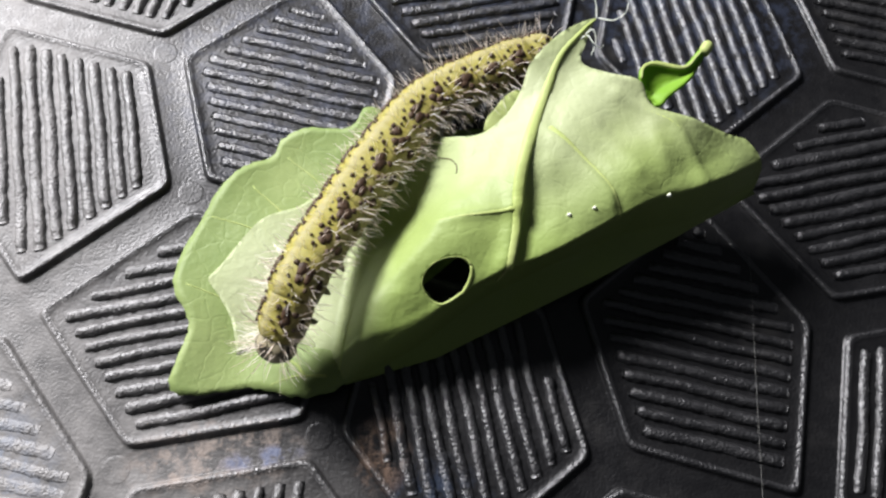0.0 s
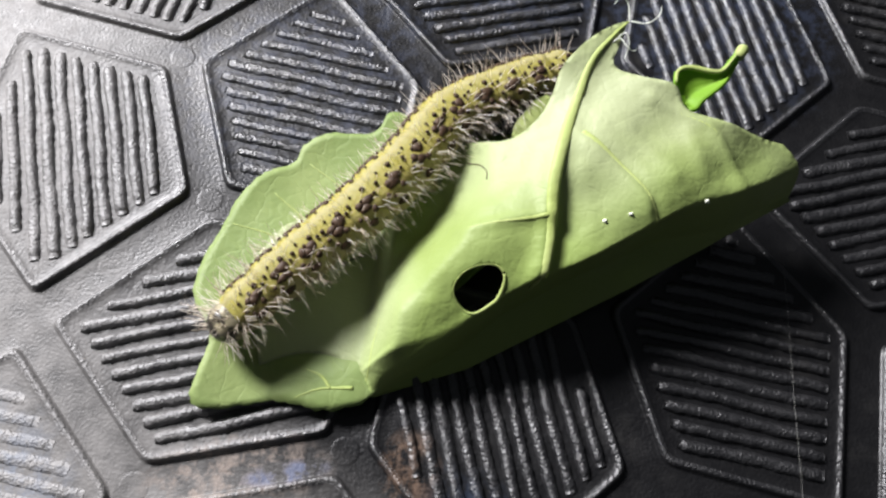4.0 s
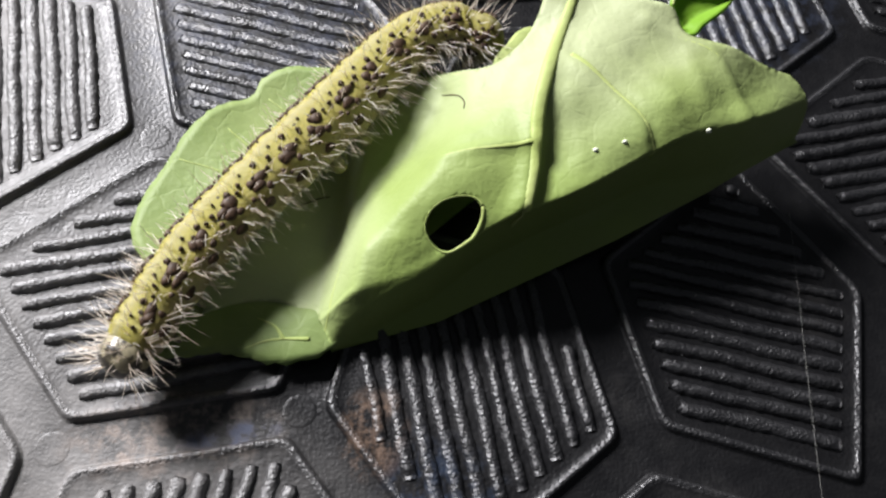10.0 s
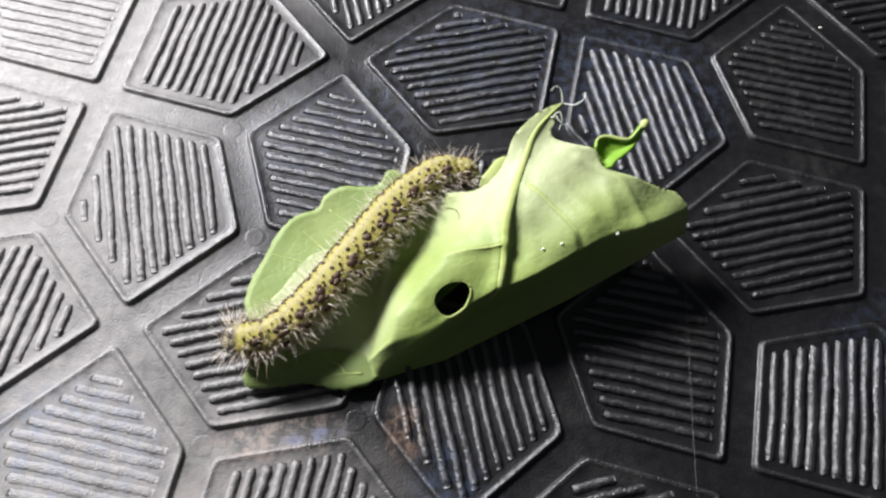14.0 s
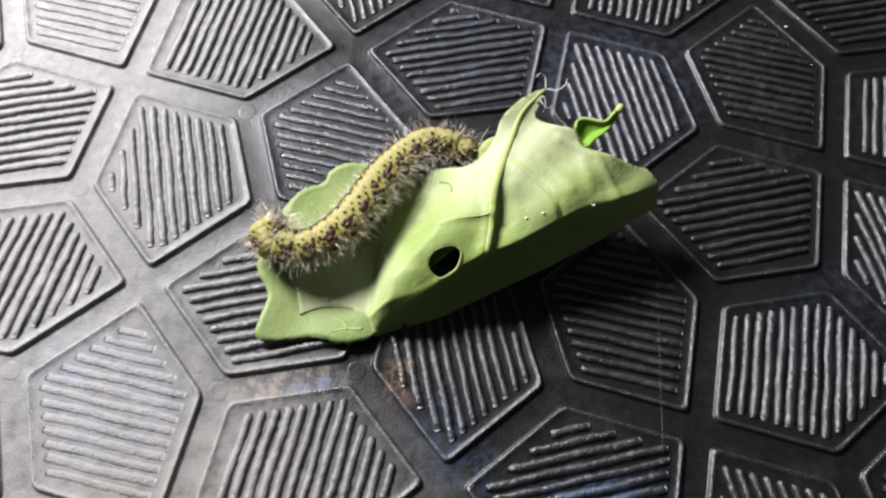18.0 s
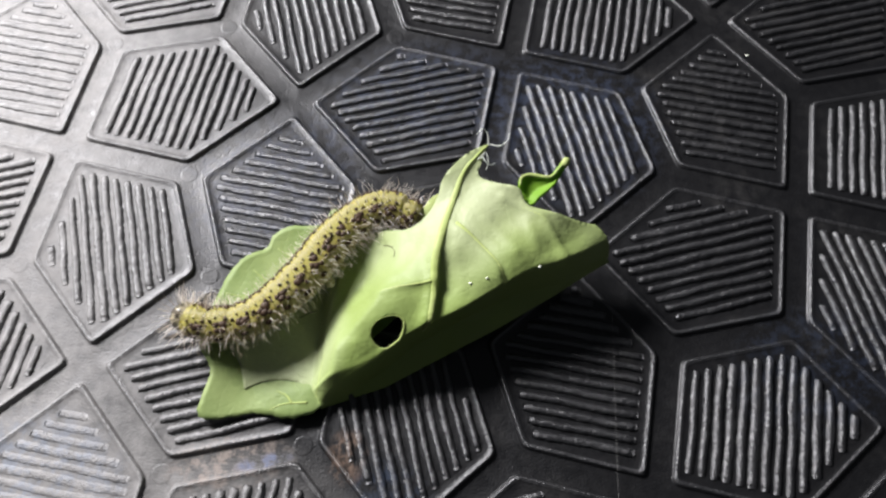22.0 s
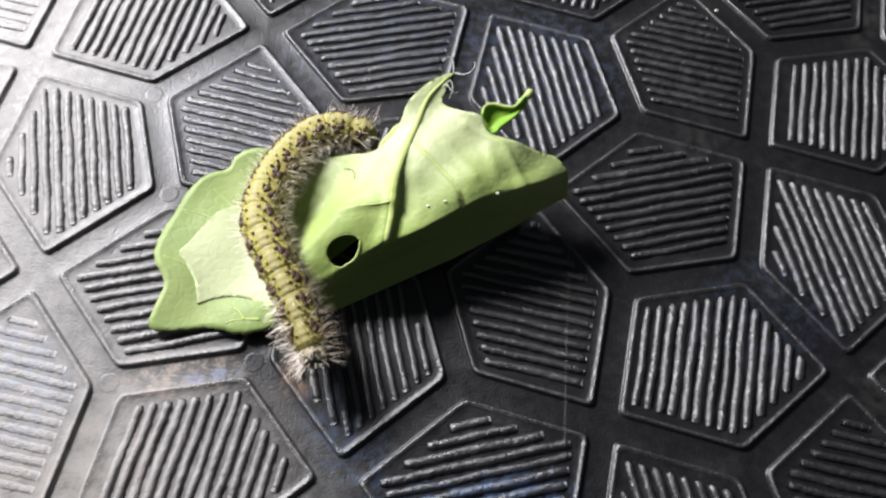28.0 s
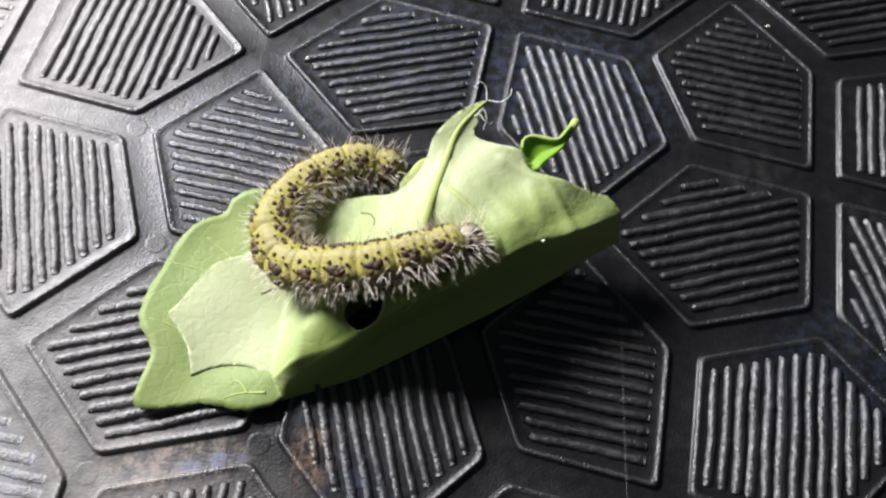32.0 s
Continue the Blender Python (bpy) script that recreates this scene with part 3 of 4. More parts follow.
def flap_point(s, n):
    # towards its foot the front is drawn in under the roll
    start = np.interp(s, [2, 8, 14, 22], [2.2, 1.4, 1.6, 0.9])
    draw = np.interp(s, [0, 5, 9, 14, 22, 30, 36], [1.5, 1.4, 1.7, 3.0, 3.2, 2.6, 0.4]) * np.clip((start - n) / (start + 1.5), 0, 1)
    p = FOLD + ALONG * s + ACROSS * (n + draw)
    crest = flap_height(s, n)
    # the thin end lies flat on the lower blade up to a crease
    rise = smooth((s - 0.65 * (n - 2.3) + 0.3) / 4.2) if n > 2.3 else smooth((s + 0.8) / 4.2)
    low = back_height(p[0], p[1], False) + 0.18
    z = low + (crest - low) * rise
    sunk = min(z, max(low, 2.2 + 0.18 * s))
    z = z + (sunk - z) * valley(s, n)
    lean = max(0.0, crest - z) if s > 3 else 0.0
    lean *= smooth((s - 3) / 4)
    return (p[0] + 0.06 * lean, p[1] + 0.30 * lean, z)


def solid(ob, thick):
    mod = ob.modifiers.new("thickness", "SOLIDIFY")
    mod.thickness, mod.offset = thick * MM, -1


LOBE_UP = [(18.7, 40.6, 12.5), (18.9, 41.7, 12.6), (20.0, 42.2, 12.6), (22.6, 41.9, 12.7), (23.8, 43.0, 13.1), (24.7, 44.3, 13.3)]
LOBE_LOW = [(20.0, 38.3, 12.0), (20.5, 38.3, 12.1), (21.1, 39.1, 12.3), (22.9, 40.7, 12.6), (24.2, 42.6, 12.4), (25.2, 44.4, 13.0)]


def build_leaf():
    leaf = new("leaf_piece")
    tagged(leaf, "torn green leaf piece folded to its pale underside, gnawed hole", "leaf")
    # lower layer
    rim = spline([(-22.5, 12.4), (-22.3, 11.6), (-21.6, 11.3), (-19.8, 11.2), (-15.3, 12.3), (-10.7, 11.6), (-6.5, 13.2), (-3, 20), (4, 27), (10, 34), (10.5, 40.5), (8.6, 43), (6.8, 40.4), (3, 39.5), (-2, 39.8), (-6.7, 41), (-8.4, 38.9), (-12.9, 38.6), (-15.3, 37.3),
                  (-16.1, 35.4), (-19.5, 33.2), (-22.2, 27.5), (-23.7, 22), (-21.9, 18.6), (-21.6, 16.6)], 220, True)
    centre = np.array([-5.0, 27.0])
    rings = 22
    verts, faces = [], []
    rng = random.Random(2)
    for r in range(1, rings + 1):
        f = r / rings
        for k, q in enumerate(rim):
            torn = 0.010 if q[1] < 14 else 0.004
            jag = 1 + (0.004 * math.sin(k * 0.53) + torn * rng.uniform(-1, 1)) * (r == rings)
            p = centre + (q - centre) * f * jag
            verts.append((p[0] * MM, p[1] * MM, back_height(p[0], p[1]) * MM))
    m = len(rim)
    verts.append((centre[0] * MM, centre[1] * MM, back_height(*centre) * MM))
    for r in range(rings - 1):
        for k in range(m):
            faces.append((r * m + k, r * m + (k + 1) % m, (r + 1) * m + (k + 1) % m, (r + 1) * m + k))
    faces += [(len(verts) - 1, (k + 1) % m, k) for k in range(m)]
    faces = [f[::-1] for f in faces]
    blade = part("lower_blade", mesh_of("lower_blade", verts, faces, LEAF_TOP), leaf, "mid-green upper side of the leaf")
    solid(blade, 0.28)
    for pts in ([(-2, 24), (-7, 29), (-11, 33), (-14.5, 35.5)], [(-7, 29), (-7.5, 33), (-8.6, 37)], [(-6, 21), (-12, 25), (-17, 27.5), (-21, 28.5)], [(-12, 25), (-14, 29), (-17.5, 32)],
                [(-9, 17), (-14.5, 19), (-19, 20.5), (-22.4, 21.5)], [(-8.5, 13.6), (-11.5, 13.4), (-13.5, 12.6)], [(-10.5, 13.5), (-11.4, 14.6), (-12.8, 15.2)]):
        line = spline(pts, 30)
        v, f = tube([Vector((x, y, back_height(x, y) + 0.01)) * MM for x, y in line], [(0.17 - 0.13 * k / 29) * MM for k in range(30)], 8, 0.6)
        part("blade_vein", mesh_of("blade_vein", v, f, LEAF_VEIN), blade)

    # rolled flap: a grid over its outline, its border drawn to the outline and to the gnawed hole
    edge = spline([(0.2, -1.5), (0.3, 1.0), (0.1, 2.7), (-1.1, 4.5), (-3.0, 6.0), (-5.2, 6.75), (-7.4, 6.95), (-7.5, 7.2), (-6.8, 10.0), (-6.95, 12.5), (-7.3, 14.4), (-7.0, 14.8), (-5.6, 15.4), (-2.5, 17.1), (-0.5, 18.0), (1.0, 18.1), (3.8, 17.9), (9.0, 18.4), (14.5, 18.3), (18.0, 16.5), (20.3, 14.6), (22.0, 14.2), (24.2, 14.8), (26.2, 16.2), (28.0, 17.8), (31.5, 18.8), (35.2, 18.8)], 150).tolist()
    edge += spline([(35.2, 18.8), (33.2, 17.0), (32.0, 15.6), (33.4, 13.2), (35.5, 11.2), (35.4, 9.0), (36.4, 7.4), (38.5, 5.4), (40.8, 3.6), (42.4, 2.6)], 70).tolist()[1:]
    edge += spline([(42.4, 2.6), (43.0, 0.8), (43.2, -1.5)], 12).tolist()[1:]
    edge = np.array(edge)
    ra, rb, hole_s, hole_n = 2.15, 1.65, 11.9, 3.1
    ring = np.array([(hole_s + ra * math.cos(a) * (1 + 0.05 * math.sin(3 * a + 1)), hole_n + rb * math.sin(a) * (1 + 0.05 * math.sin(3 * a + 1))) for a in np.linspace(0, 2 * math.pi, 96)[:-1]])

    def inside(p, poly):
        x0, y0 = poly[:, 0], poly[:, 1]
        x1, y1 = np.roll(x0, -1), np.roll(y0, -1)
        cross = (y0 > p[1]) != (y1 > p[1])
        with np.errstate(divide="ignore", invalid="ignore"):
            at = x0 + (p[1] - y0) * (x1 - x0) / (y1 - y0)
        return bool(np.sum(cross & (p[0] < at)) % 2)

    ss, nn = np.arange(-8.4, 43.8, 0.32), np.concatenate([[-1.5], np.arange(-1.25, 19.5, 0.27)])
    keep = {}
    for i in range(len(ss) - 1):
        for j in range(len(nn) - 1):
            c = (0.5 * (ss[i] + ss[i + 1]), 0.5 * (nn[j] + nn[j + 1]))
            if inside(c, edge) and not inside(c, ring):
                keep[i, j] = True
    index, verts, faces, count = {}, [], [], {}
    for i, j in keep:
        for q in ((i, j), (i + 1, j), (i + 1, j + 1), (i, j + 1)):
            count[q] = count.get(q, 0) + 1
    border = np.concatenate([edge, ring])

    def point(q):
        if q not in index:
            p = np.array([ss[q[0]], nn[q[1]]])
            if count[q] < 4 and q[1] > 0:
                p = border[np.argmin(((border - p) ** 2).sum(1))]
            x, y, z = flap_point(p[0], p[1])
            index[q] = len(verts)
            verts.append((x * MM, y * MM, z * MM))
        return index[q]

    for i, j in keep:
        faces.append((point((i, j)), point((i + 1, j)), point((i + 1, j + 1)), point((i, j + 1))))
    # the rounded front, tucked under towards the mat
    cols = sorted(i for i, j in keep if j == 0)
    fronts = 10
    lower = {}
    for i in cols + [cols[-1] + 1]:
        s, h = ss[i], flap_height(ss[i], -1.5)
        lower[i] = [point((i, 0))]
        for k in range(1, fronts + 1):
            phi = radians(-40 * k / fronts)
            n = 4.5 - 6.0 * math.cos(phi) + 1.5 * np.clip(1 - s / 9, 0, 1)
            p = FOLD + ALONG * s + ACROSS * n
            lower[i].append(len(verts))
            verts.append((p[0] * MM, p[1] * MM, max(0.3, h + h * math.sin(phi) * 1.5 * np.interp(s, [35, 42], [1.0, 0.1])) * MM))
    for i in cols:
        for k in range(fronts):
            faces.append((lower[i][k], lower[i][k + 1], lower[i + 1][k + 1], lower[i + 1][k]))
    flap = part("rolled_flap", mesh_of("rolled_flap", verts, faces, LEAF_UNDER), leaf, "pale green underside, rolled over")
    solid(flap, 0.14)

    def on_flap(pts, lift=0.05):
        out = []
        for s, n in pts:
            x, y, z = flap_point(s, n)
            out.append(Vector((x * MM, y * MM, (z + lift) * MM)))
        return out

    def vein(name, pts, widths, parent, label=""):
        line = spline(pts, 60)
        at = np.linspace(0, 1, len(widths))
        rad = [np.interp(k / 59, at, widths) * MM for k in range(60)]
        v, f = tube(on_flap(line, 0.04 if name == "midrib" else -0.05), rad, 12, 0.5)
        return part(name, mesh_of(name, v, f, LEAF_VEIN), parent, label)

    # the hole's gnawed lip, thicker on its lower right side
    pts, rad = [], []
    for k in range(49):
        a = 2 * math.pi * k / 48
        wob = 1 + 0.05 * math.sin(3 * a + 1)
        s, n = hole_s + ra * math.cos(a) * wob * 1.05, hole_n + rb * math.sin(a) * wob * 1.05
        x, y, z = flap_point(s, n)
        pts.append(Vector((x * MM, y * MM, (z + 0.02) * MM)))
        rad.append((0.04 + 0.13 * max(0, math.cos(a + 0.9))) * MM)
    v, f = tube(pts, rad, 8, 1.0)
    part("hole_lip", mesh_of("hole_lip", v, f, LEAF_VEIN), flap, "thickened pale rim of the gnawed hole")
    vein("midrib", MIDRIB, (0.3, 0.45, 0.55, 0.55, 0.42, 0.25, 0.1), flap, "raised pale midrib")
    vein("side_vein", SIDE_VEIN, (0.3, 0.2, 0.12), flap)
    vein("side_vein", [(13.2, 8.0), (16.5, 6.8), (20.0, 5.6)], (0.05, 0.14, 0.22), flap)
    vein("side_vein", [(3.7, 5.6), (1.6, 3.0), (0.3, 0.6)], (0.06, 0.10, 0.12), flap)
    vein("side_vein", [(33.6, 10.0), (36.0, 6.4), (36.8, 3.0)], (0.02, 0.08, 0.02), flap)

    # bright curled lobe at the upper edge: a funnel between its upper and lower margin
    upper = spline(LOBE_UP, 40)
    lower_side = spline(LOBE_LOW, 40)
    verts, faces = [], []
    for k in range(40):
        a, b = upper[k], lower_side[k]
        w = np.linalg.norm(a - b)
        for q in range(11):
            t = q / 10
            p = a + (b - a) * t
            dip = 0.24 * w * math.sin(math.pi * t) ** 0.8 + 0.10 * w * math.exp(-((t - 0.62) / 0.06) ** 2)
            verts.append((p[0] * MM, p[1] * MM, (p[2] - dip) * MM))
    for k in range(39):
        for q in range(10):
            faces.append((k * 11 + q, k * 11 + q + 1, (k + 1) * 11 + q + 1, (k + 1) * 11 + q))
    lobe = part("curled_lobe", mesh_of("curled_lobe", verts, faces, LEAF_LOBE), leaf, "bright green curled lobe")
    solid(lobe, 0.3)
    v, f = tube(upper * MM, [(0.10 + 0.16 * math.sin(math.pi * min(1, k / 30))) * MM for k in range(40)], 8)
    part("lobe_rim", mesh_of("lobe_rim", v, f, LEAF_VEIN), lobe, "pale rolled rim")
    tip = 0.5 * (upper[-1] + lower_side[-1])
    back = 0.5 * (upper[-6] + lower_side[-6])
    knob = [back + (tip - back) * g for g in (0.0, 0.35, 0.7, 0.95, 1.15, 1.25)]
    v, f = tube(np.array(knob) * MM, [r * MM for r in (0.5, 0.52, 0.55, 0.52, 0.36, 0.12)], 10)
    part("lobe_tip", mesh_of("lobe_tip", v, f, LEAF_VEIN), lobe, "rounded pale tip")

    # small lobe standing up between the lower layer and the flap
    verts, faces = [], []
    for k in range(17):
        f = k / 16
        base_p = np.array([5.4, 37.6, 4.8]) + f * np.array([2.9, 4.7, 0.8])
        w = 1.25 * math.sin(math.pi * min(1, 0.10 + 0.88 * f)) ** 0.6 * (1 + 0.12 * math.sin(9 * f))
        for q in range(9):
            t = -1 + q / 4
            verts.append(((base_p[0] - 0.80 * w * t) * MM, (base_p[1] + 0.45 * w * t) * MM, (base_p[2] + 0.6 - 0.12 * w * t * t + 0.10 * w * t) * MM))
    for k in range(16):
        for q in range(8):
            faces.append((k * 9 + q, (k + 1) * 9 + q, (k + 1) * 9 + q + 1, k * 9 + q + 1))
    solid(part("small_lobe", mesh_of("small_lobe", verts, faces, LEAF_VEIN), leaf, "small light green lobe"), 0.25)

    # short dark frayed threads near the upper margin
    for pts in ([(16.8, 14.6), (17.6, 13.6), (17.7, 12.6), (17.3, 11.9)], [(3.0, 12.5), (4.2, 12.3), (5.0, 11.8)]):
        line = on_flap(spline(pts, 16), 0.05)
        v, f = tube(line, [0.05 * MM] * 16, 5)
        part("frayed_thread", mesh_of("frayed_thread", v, f, WART), flap, "short dark frayed thread")

    # loose plant fibres at the torn end
    for pts in ([(14.5, 46.3, 14), (14.3, 47.8, 14.6), (13.6, 48.2, 15), (12.9, 47.4, 15)],
                [(14.7, 46.4, 14), (16.0, 46.0, 14.4), (17.0, 46.6, 14.8), (17.3, 47.6, 15)],
                [(12.8, 44.2, 13.2), (13.6, 44.6, 13.8), (14.2, 43.8, 13.8), (14.9, 43.6, 13.4), (15.4, 44.2, 13)],
                [(13.4, 44.8, 13.4), (14.1, 45.1, 14), (14.5, 44.2, 13.6), (14.2, 43.0, 13)]):
        pts = [(x, y, z - 0.9) for x, y, z in pts]
        line = spline(pts, 24) * MM
        v, f = tube(line, [0.07 * MM * (1 - 0.5 * k / 23) for k in range(24)], 5)
        part("fibre", mesh_of("fibre", v, f, FIBRE), leaf, "thin whitish fibre")


# ---- the caterpillar ----
SEGMENTS = 14
CRAWL = [
    (0.0, (11.1, 48.0, 4.5), (5.5, 44.9, 4.9), (-0.6, 40.5, 5.4), (-4.6, 34.4, 5.9), (-8.0, 27.7, 6.7), (-10.8, 20.9, 8.4), (-12.9, 14.6, 5.6)),
    (1.0, (11.2, 47.6, 4.5), (5.7, 44.2, 4.9), (-0.3, 40.9, 5.4), (-3.8, 34.9, 5.9), (-7.0, 28.3, 6.6), (-11.3, 22.2, 7.8), (-16.6, 18.7, 5.2)),
    (2.0, (10.7, 47.3, 4.5), (4.6, 43.9, 4.9), (-0.6, 40.6, 5.4), (-3.8, 35.3, 5.9), (-7.4, 30.4, 5.6), (-13.0, 25.7, 4.6), (-18.9, 24.0, 4.5)),
    (3.0, (10.3, 45.4, 4.5), (4.0, 43.0, 4.9), (-1.3, 40.0, 5.4), (-4.5, 34.4, 5.9), (-8.6, 29.4, 5.5), (-14.8, 24.8, 4.4), (-21.0, 21.9, 4.4)),
    (4.0, (10.3, 46.5, 4.5), (4.5, 43.4, 4.9), (-1.0, 39.8, 5.4), (-4.3, 34.7, 5.9), (-8.8, 29.3, 5.5), (-14.9, 23.5, 4.6), (-20.2, 17.5, 4.4)),
    (4.5, (10.0, 45.1, 4.5), (4.3, 42.8, 4.9), (-0.3, 39.9, 5.4), (-3.7, 35.0, 5.9), (-8.1, 29.3, 5.5), (-13.7, 23.9, 4.8), (-20.0, 17.1, 4.4)),
    (6.5, (8.2, 42.6, 4.5), (2.9, 43.4, 4.9), (-1.4, 40.5, 5.4), (-5.8, 34.6, 5.4), (-10.7, 28.2, 5.5), (-15.8, 21.8, 4.9), (-19.4, 14.0, 4.4)),
    (7.0, (8.6, 42.8, 4.5), (3.1, 43.6, 4.9), (-1.2, 40.6, 5.4), (-5.6, 34.8, 5.4), (-10.6, 28.1, 5.5), (-16.0, 21.6, 5.0), (-19.7, 12.8, 4.4)),
    (8.0, (8.4, 42.2, 4.5), (3.6, 43.2, 4.9), (-0.7, 40.9, 5.4), (-5.0, 35.4, 5.4), (-10.0, 28.8, 5.5), (-15.6, 22.2, 5.0), (-19.7, 12.4, 4.4)),
    (9.0, (7.0, 44.2, 4.5), (2.8, 43.5, 4.9), (-1.3, 39.7, 5.4), (-6.2, 33.7, 5.4), (-11.0, 27.1, 5.5), (-16.4, 19.7, 5.1), (-21.8, 10.9, 4.4)),
    (10.0, (4.6, 41.6, 4.5), (1.0, 42.1, 4.9), (-3.1, 39.1, 5.4), (-7.9, 32.4, 5.4), (-12.6, 26.2, 4.9), (-17.8, 18.7, 4.6), (-21.6, 9.8, 4.4)),
    (11.0, (4.8, 39.8, 4.5), (0.8, 40.5, 4.9), (-2.7, 37.3, 5.4), (-7.6, 30.8, 5.4), (-13.1, 23.9, 4.9), (-18.7, 16.5, 4.6), (-23.3, 8.5, 4.4)),
    (12.0, (4.2, 40.1, 4.5), (0.6, 40.0, 4.9), (-3.8, 35.7, 5.4), (-8.9, 29.1, 5.4), (-14.4, 22.6, 4.9), (-20.1, 15.4, 4.6), (-24.7, 9.9, 4.4)),
    (13.0, (4.2, 41.3, 4.5), (0.4, 40.3, 4.9), (-4.5, 35.6, 5.4), (-9.7, 28.9, 5.4), (-14.6, 22.2, 4.9), (-20.2, 17.3, 4.8), (-24.4, 18.2, 4.7)),
    (14.0, (3.6, 40.2, 4.5), (-0.1, 39.6, 4.9), (-5.0, 34.9, 5.4), (-9.5, 28.3, 5.4), (-14.4, 21.6, 4.9), (-19.3, 16.8, 4.8), (-24.3, 16.2, 4.7)),
    (14.5, (3.7, 40.9, 4.5), (0.0, 39.9, 4.9), (-4.1, 35.3, 5.4), (-9.2, 27.5, 5.4), (-14.0, 21.1, 4.9), (-20.3, 15.8, 4.8), (-25.6, 14.0, 4.7)),
    (16.5, (4.0, 40.4, 4.5), (-0.5, 40.5, 4.9), (-5.7, 35.3, 5.4), (-10.5, 27.5, 5.4), (-15.9, 21.8, 4.9), (-22.4, 20.0, 4.8), (-28.2, 19.1, 4.8)),
    (17.0, (3.6, 40.4, 4.5), (-0.9, 40.0, 4.9), (-6.1, 34.8, 5.4), (-10.9, 26.9, 5.4), (-16.4, 21.8, 4.9), (-22.6, 21.8, 4.8), (-27.0, 23.7, 4.9)),
    (18.0, (4.7, 40.1, 4.5), (-1.1, 41.0, 4.9), (-6.4, 35.7, 5.4), (-11.2, 27.7, 5.4), (-16.5, 23.6, 4.9), (-21.8, 24.4, 5.0), (-21.3, 27.8, 5.2)),
    (19.0, (4.5, 40.9, 4.5), (-0.8, 40.9, 4.9), (-5.7, 35.7, 5.4), (-10.5, 27.8, 5.4), (-15.4, 23.9, 4.9), (-20.9, 24.6, 4.9), (-25.4, 27.5, 5.0)),
    (20.0, (3.9, 39.8, 4.5), (-1.2, 40.0, 4.9), (-6.3, 35.3, 5.4), (-11.4, 27.6, 5.4), (-16.6, 23.6, 4.9), (-21.5, 25.8, 5.0), (-22.0, 30.1, 5.2)),
    (20.5, (4.0, 40.2, 4.5), (-0.8, 40.0, 4.9), (-5.2, 34.8, 5.4), (-10.8, 27.5, 5.4), (-16.4, 23.6, 4.9), (-21.2, 26.7, 5.0), (-19.4, 31.5, 5.2)),
    (21.0, (4.5, 39.7, 4.5), (-0.5, 40.3, 4.9), (-5.5, 35.6, 5.4), (-10.1, 28.5, 5.4), (-15.5, 24.4, 4.9), (-20.8, 27.5, 5.0), (-18.8, 33.3, 5.2)),
    (21.5, (4.6, 42.2, 4.5), (-0.1, 40.6, 4.9), (-4.8, 36.4, 5.4), (-9.2, 29.9, 5.4), (-14.0, 25.1, 4.9), (-18.5, 24.5, 5.0), (-23.1, 26.3, 5.2)),
    (22.0, (4.8, 39.5, 4.5), (-0.4, 40.3, 4.9), (-5.6, 35.9, 5.4), (-10.3, 29.2, 5.4), (-15.8, 24.2, 4.9), (-21.0, 23.0, 4.8), (-26.0, 24.2, 4.8)),
    (22.5, (3.2, 41.3, 4.5), (-1.2, 40.5, 4.9), (-6.0, 36.3, 5.4), (-11.5, 29.2, 5.4), (-17.0, 24.2, 4.9), (-21.7, 21.9, 4.8), (-26.5, 21.4, 4.7)),
    (23.0, (4.5, 40.5, 4.5), (-0.2, 39.9, 4.9), (-5.4, 35.2, 5.4), (-10.3, 28.8, 5.4), (-15.2, 24.1, 4.9), (-21.8, 21.4, 4.7), (-29.3, 19.5, 4.5)),
    (23.5, (3.8, 41.8, 4.5), (-0.4, 41.0, 4.9), (-5.9, 35.8, 5.4), (-10.8, 29.3, 5.4), (-15.6, 23.1, 4.9), (-20.5, 19.3, 4.6), (-24.8, 16.6, 4.4)),
    (24.0, (5.0, 40.7, 4.5), (-0.1, 41.1, 4.9), (-5.2, 36.4, 5.4), (-9.9, 29.5, 5.4), (-15.2, 23.4, 4.9), (-18.9, 19.1, 4.7), (-16.4, 15.5, 4.5)),
    (24.5, (4.7, 40.6, 4.5), (-0.4, 40.9, 4.9), (-5.4, 36.2, 5.4), (-10.8, 29.3, 6.0), (-15.4, 24.1, 5.8), (-15.6, 19.6, 5.5), (-8.9, 17.8, 6.3)),
    (25.0, (4.3, 41.1, 4.5), (-0.8, 40.9, 4.9), (-5.9, 37.0, 5.4), (-11.1, 29.5, 6.0), (-14.5, 23.4, 6.0), (-12.9, 19.5, 6.2), (-4.3, 18.6, 8.5)),
    (25.5, (3.9, 40.9, 4.5), (-1.7, 41.1, 4.9), (-7.6, 35.9, 5.4), (-12.2, 29.0, 6.1), (-14.5, 23.2, 6.2), (-11.1, 19.3, 6.5), (-2.2, 19.3, 8.9)),
    (27.5, (4.1, 40.4, 4.5), (-1.3, 40.7, 4.9), (-6.9, 35.8, 5.4), (-9.6, 28.4, 6.3), (-8.5, 21.1, 7.0), (-4.2, 14.7, 6.8), (0.5, 11.7, 6.0)),
    (28.0, (3.1, 40.9, 4.5), (-3.2, 40.5, 4.9), (-7.8, 34.4, 5.4), (-9.3, 26.5, 6.4), (-6.6, 20.0, 7.2), (-3.2, 14.2, 6.8), (-0.1, 7.4, 6.0)),
    (28.5, (3.6, 40.1, 4.5), (-2.5, 40.5, 4.9), (-7.9, 35.3, 5.4), (-10.1, 28.0, 6.4), (-8.1, 21.6, 7.2), (-1.9, 15.9, 6.8), (6.8, 13.2, 6.0)),
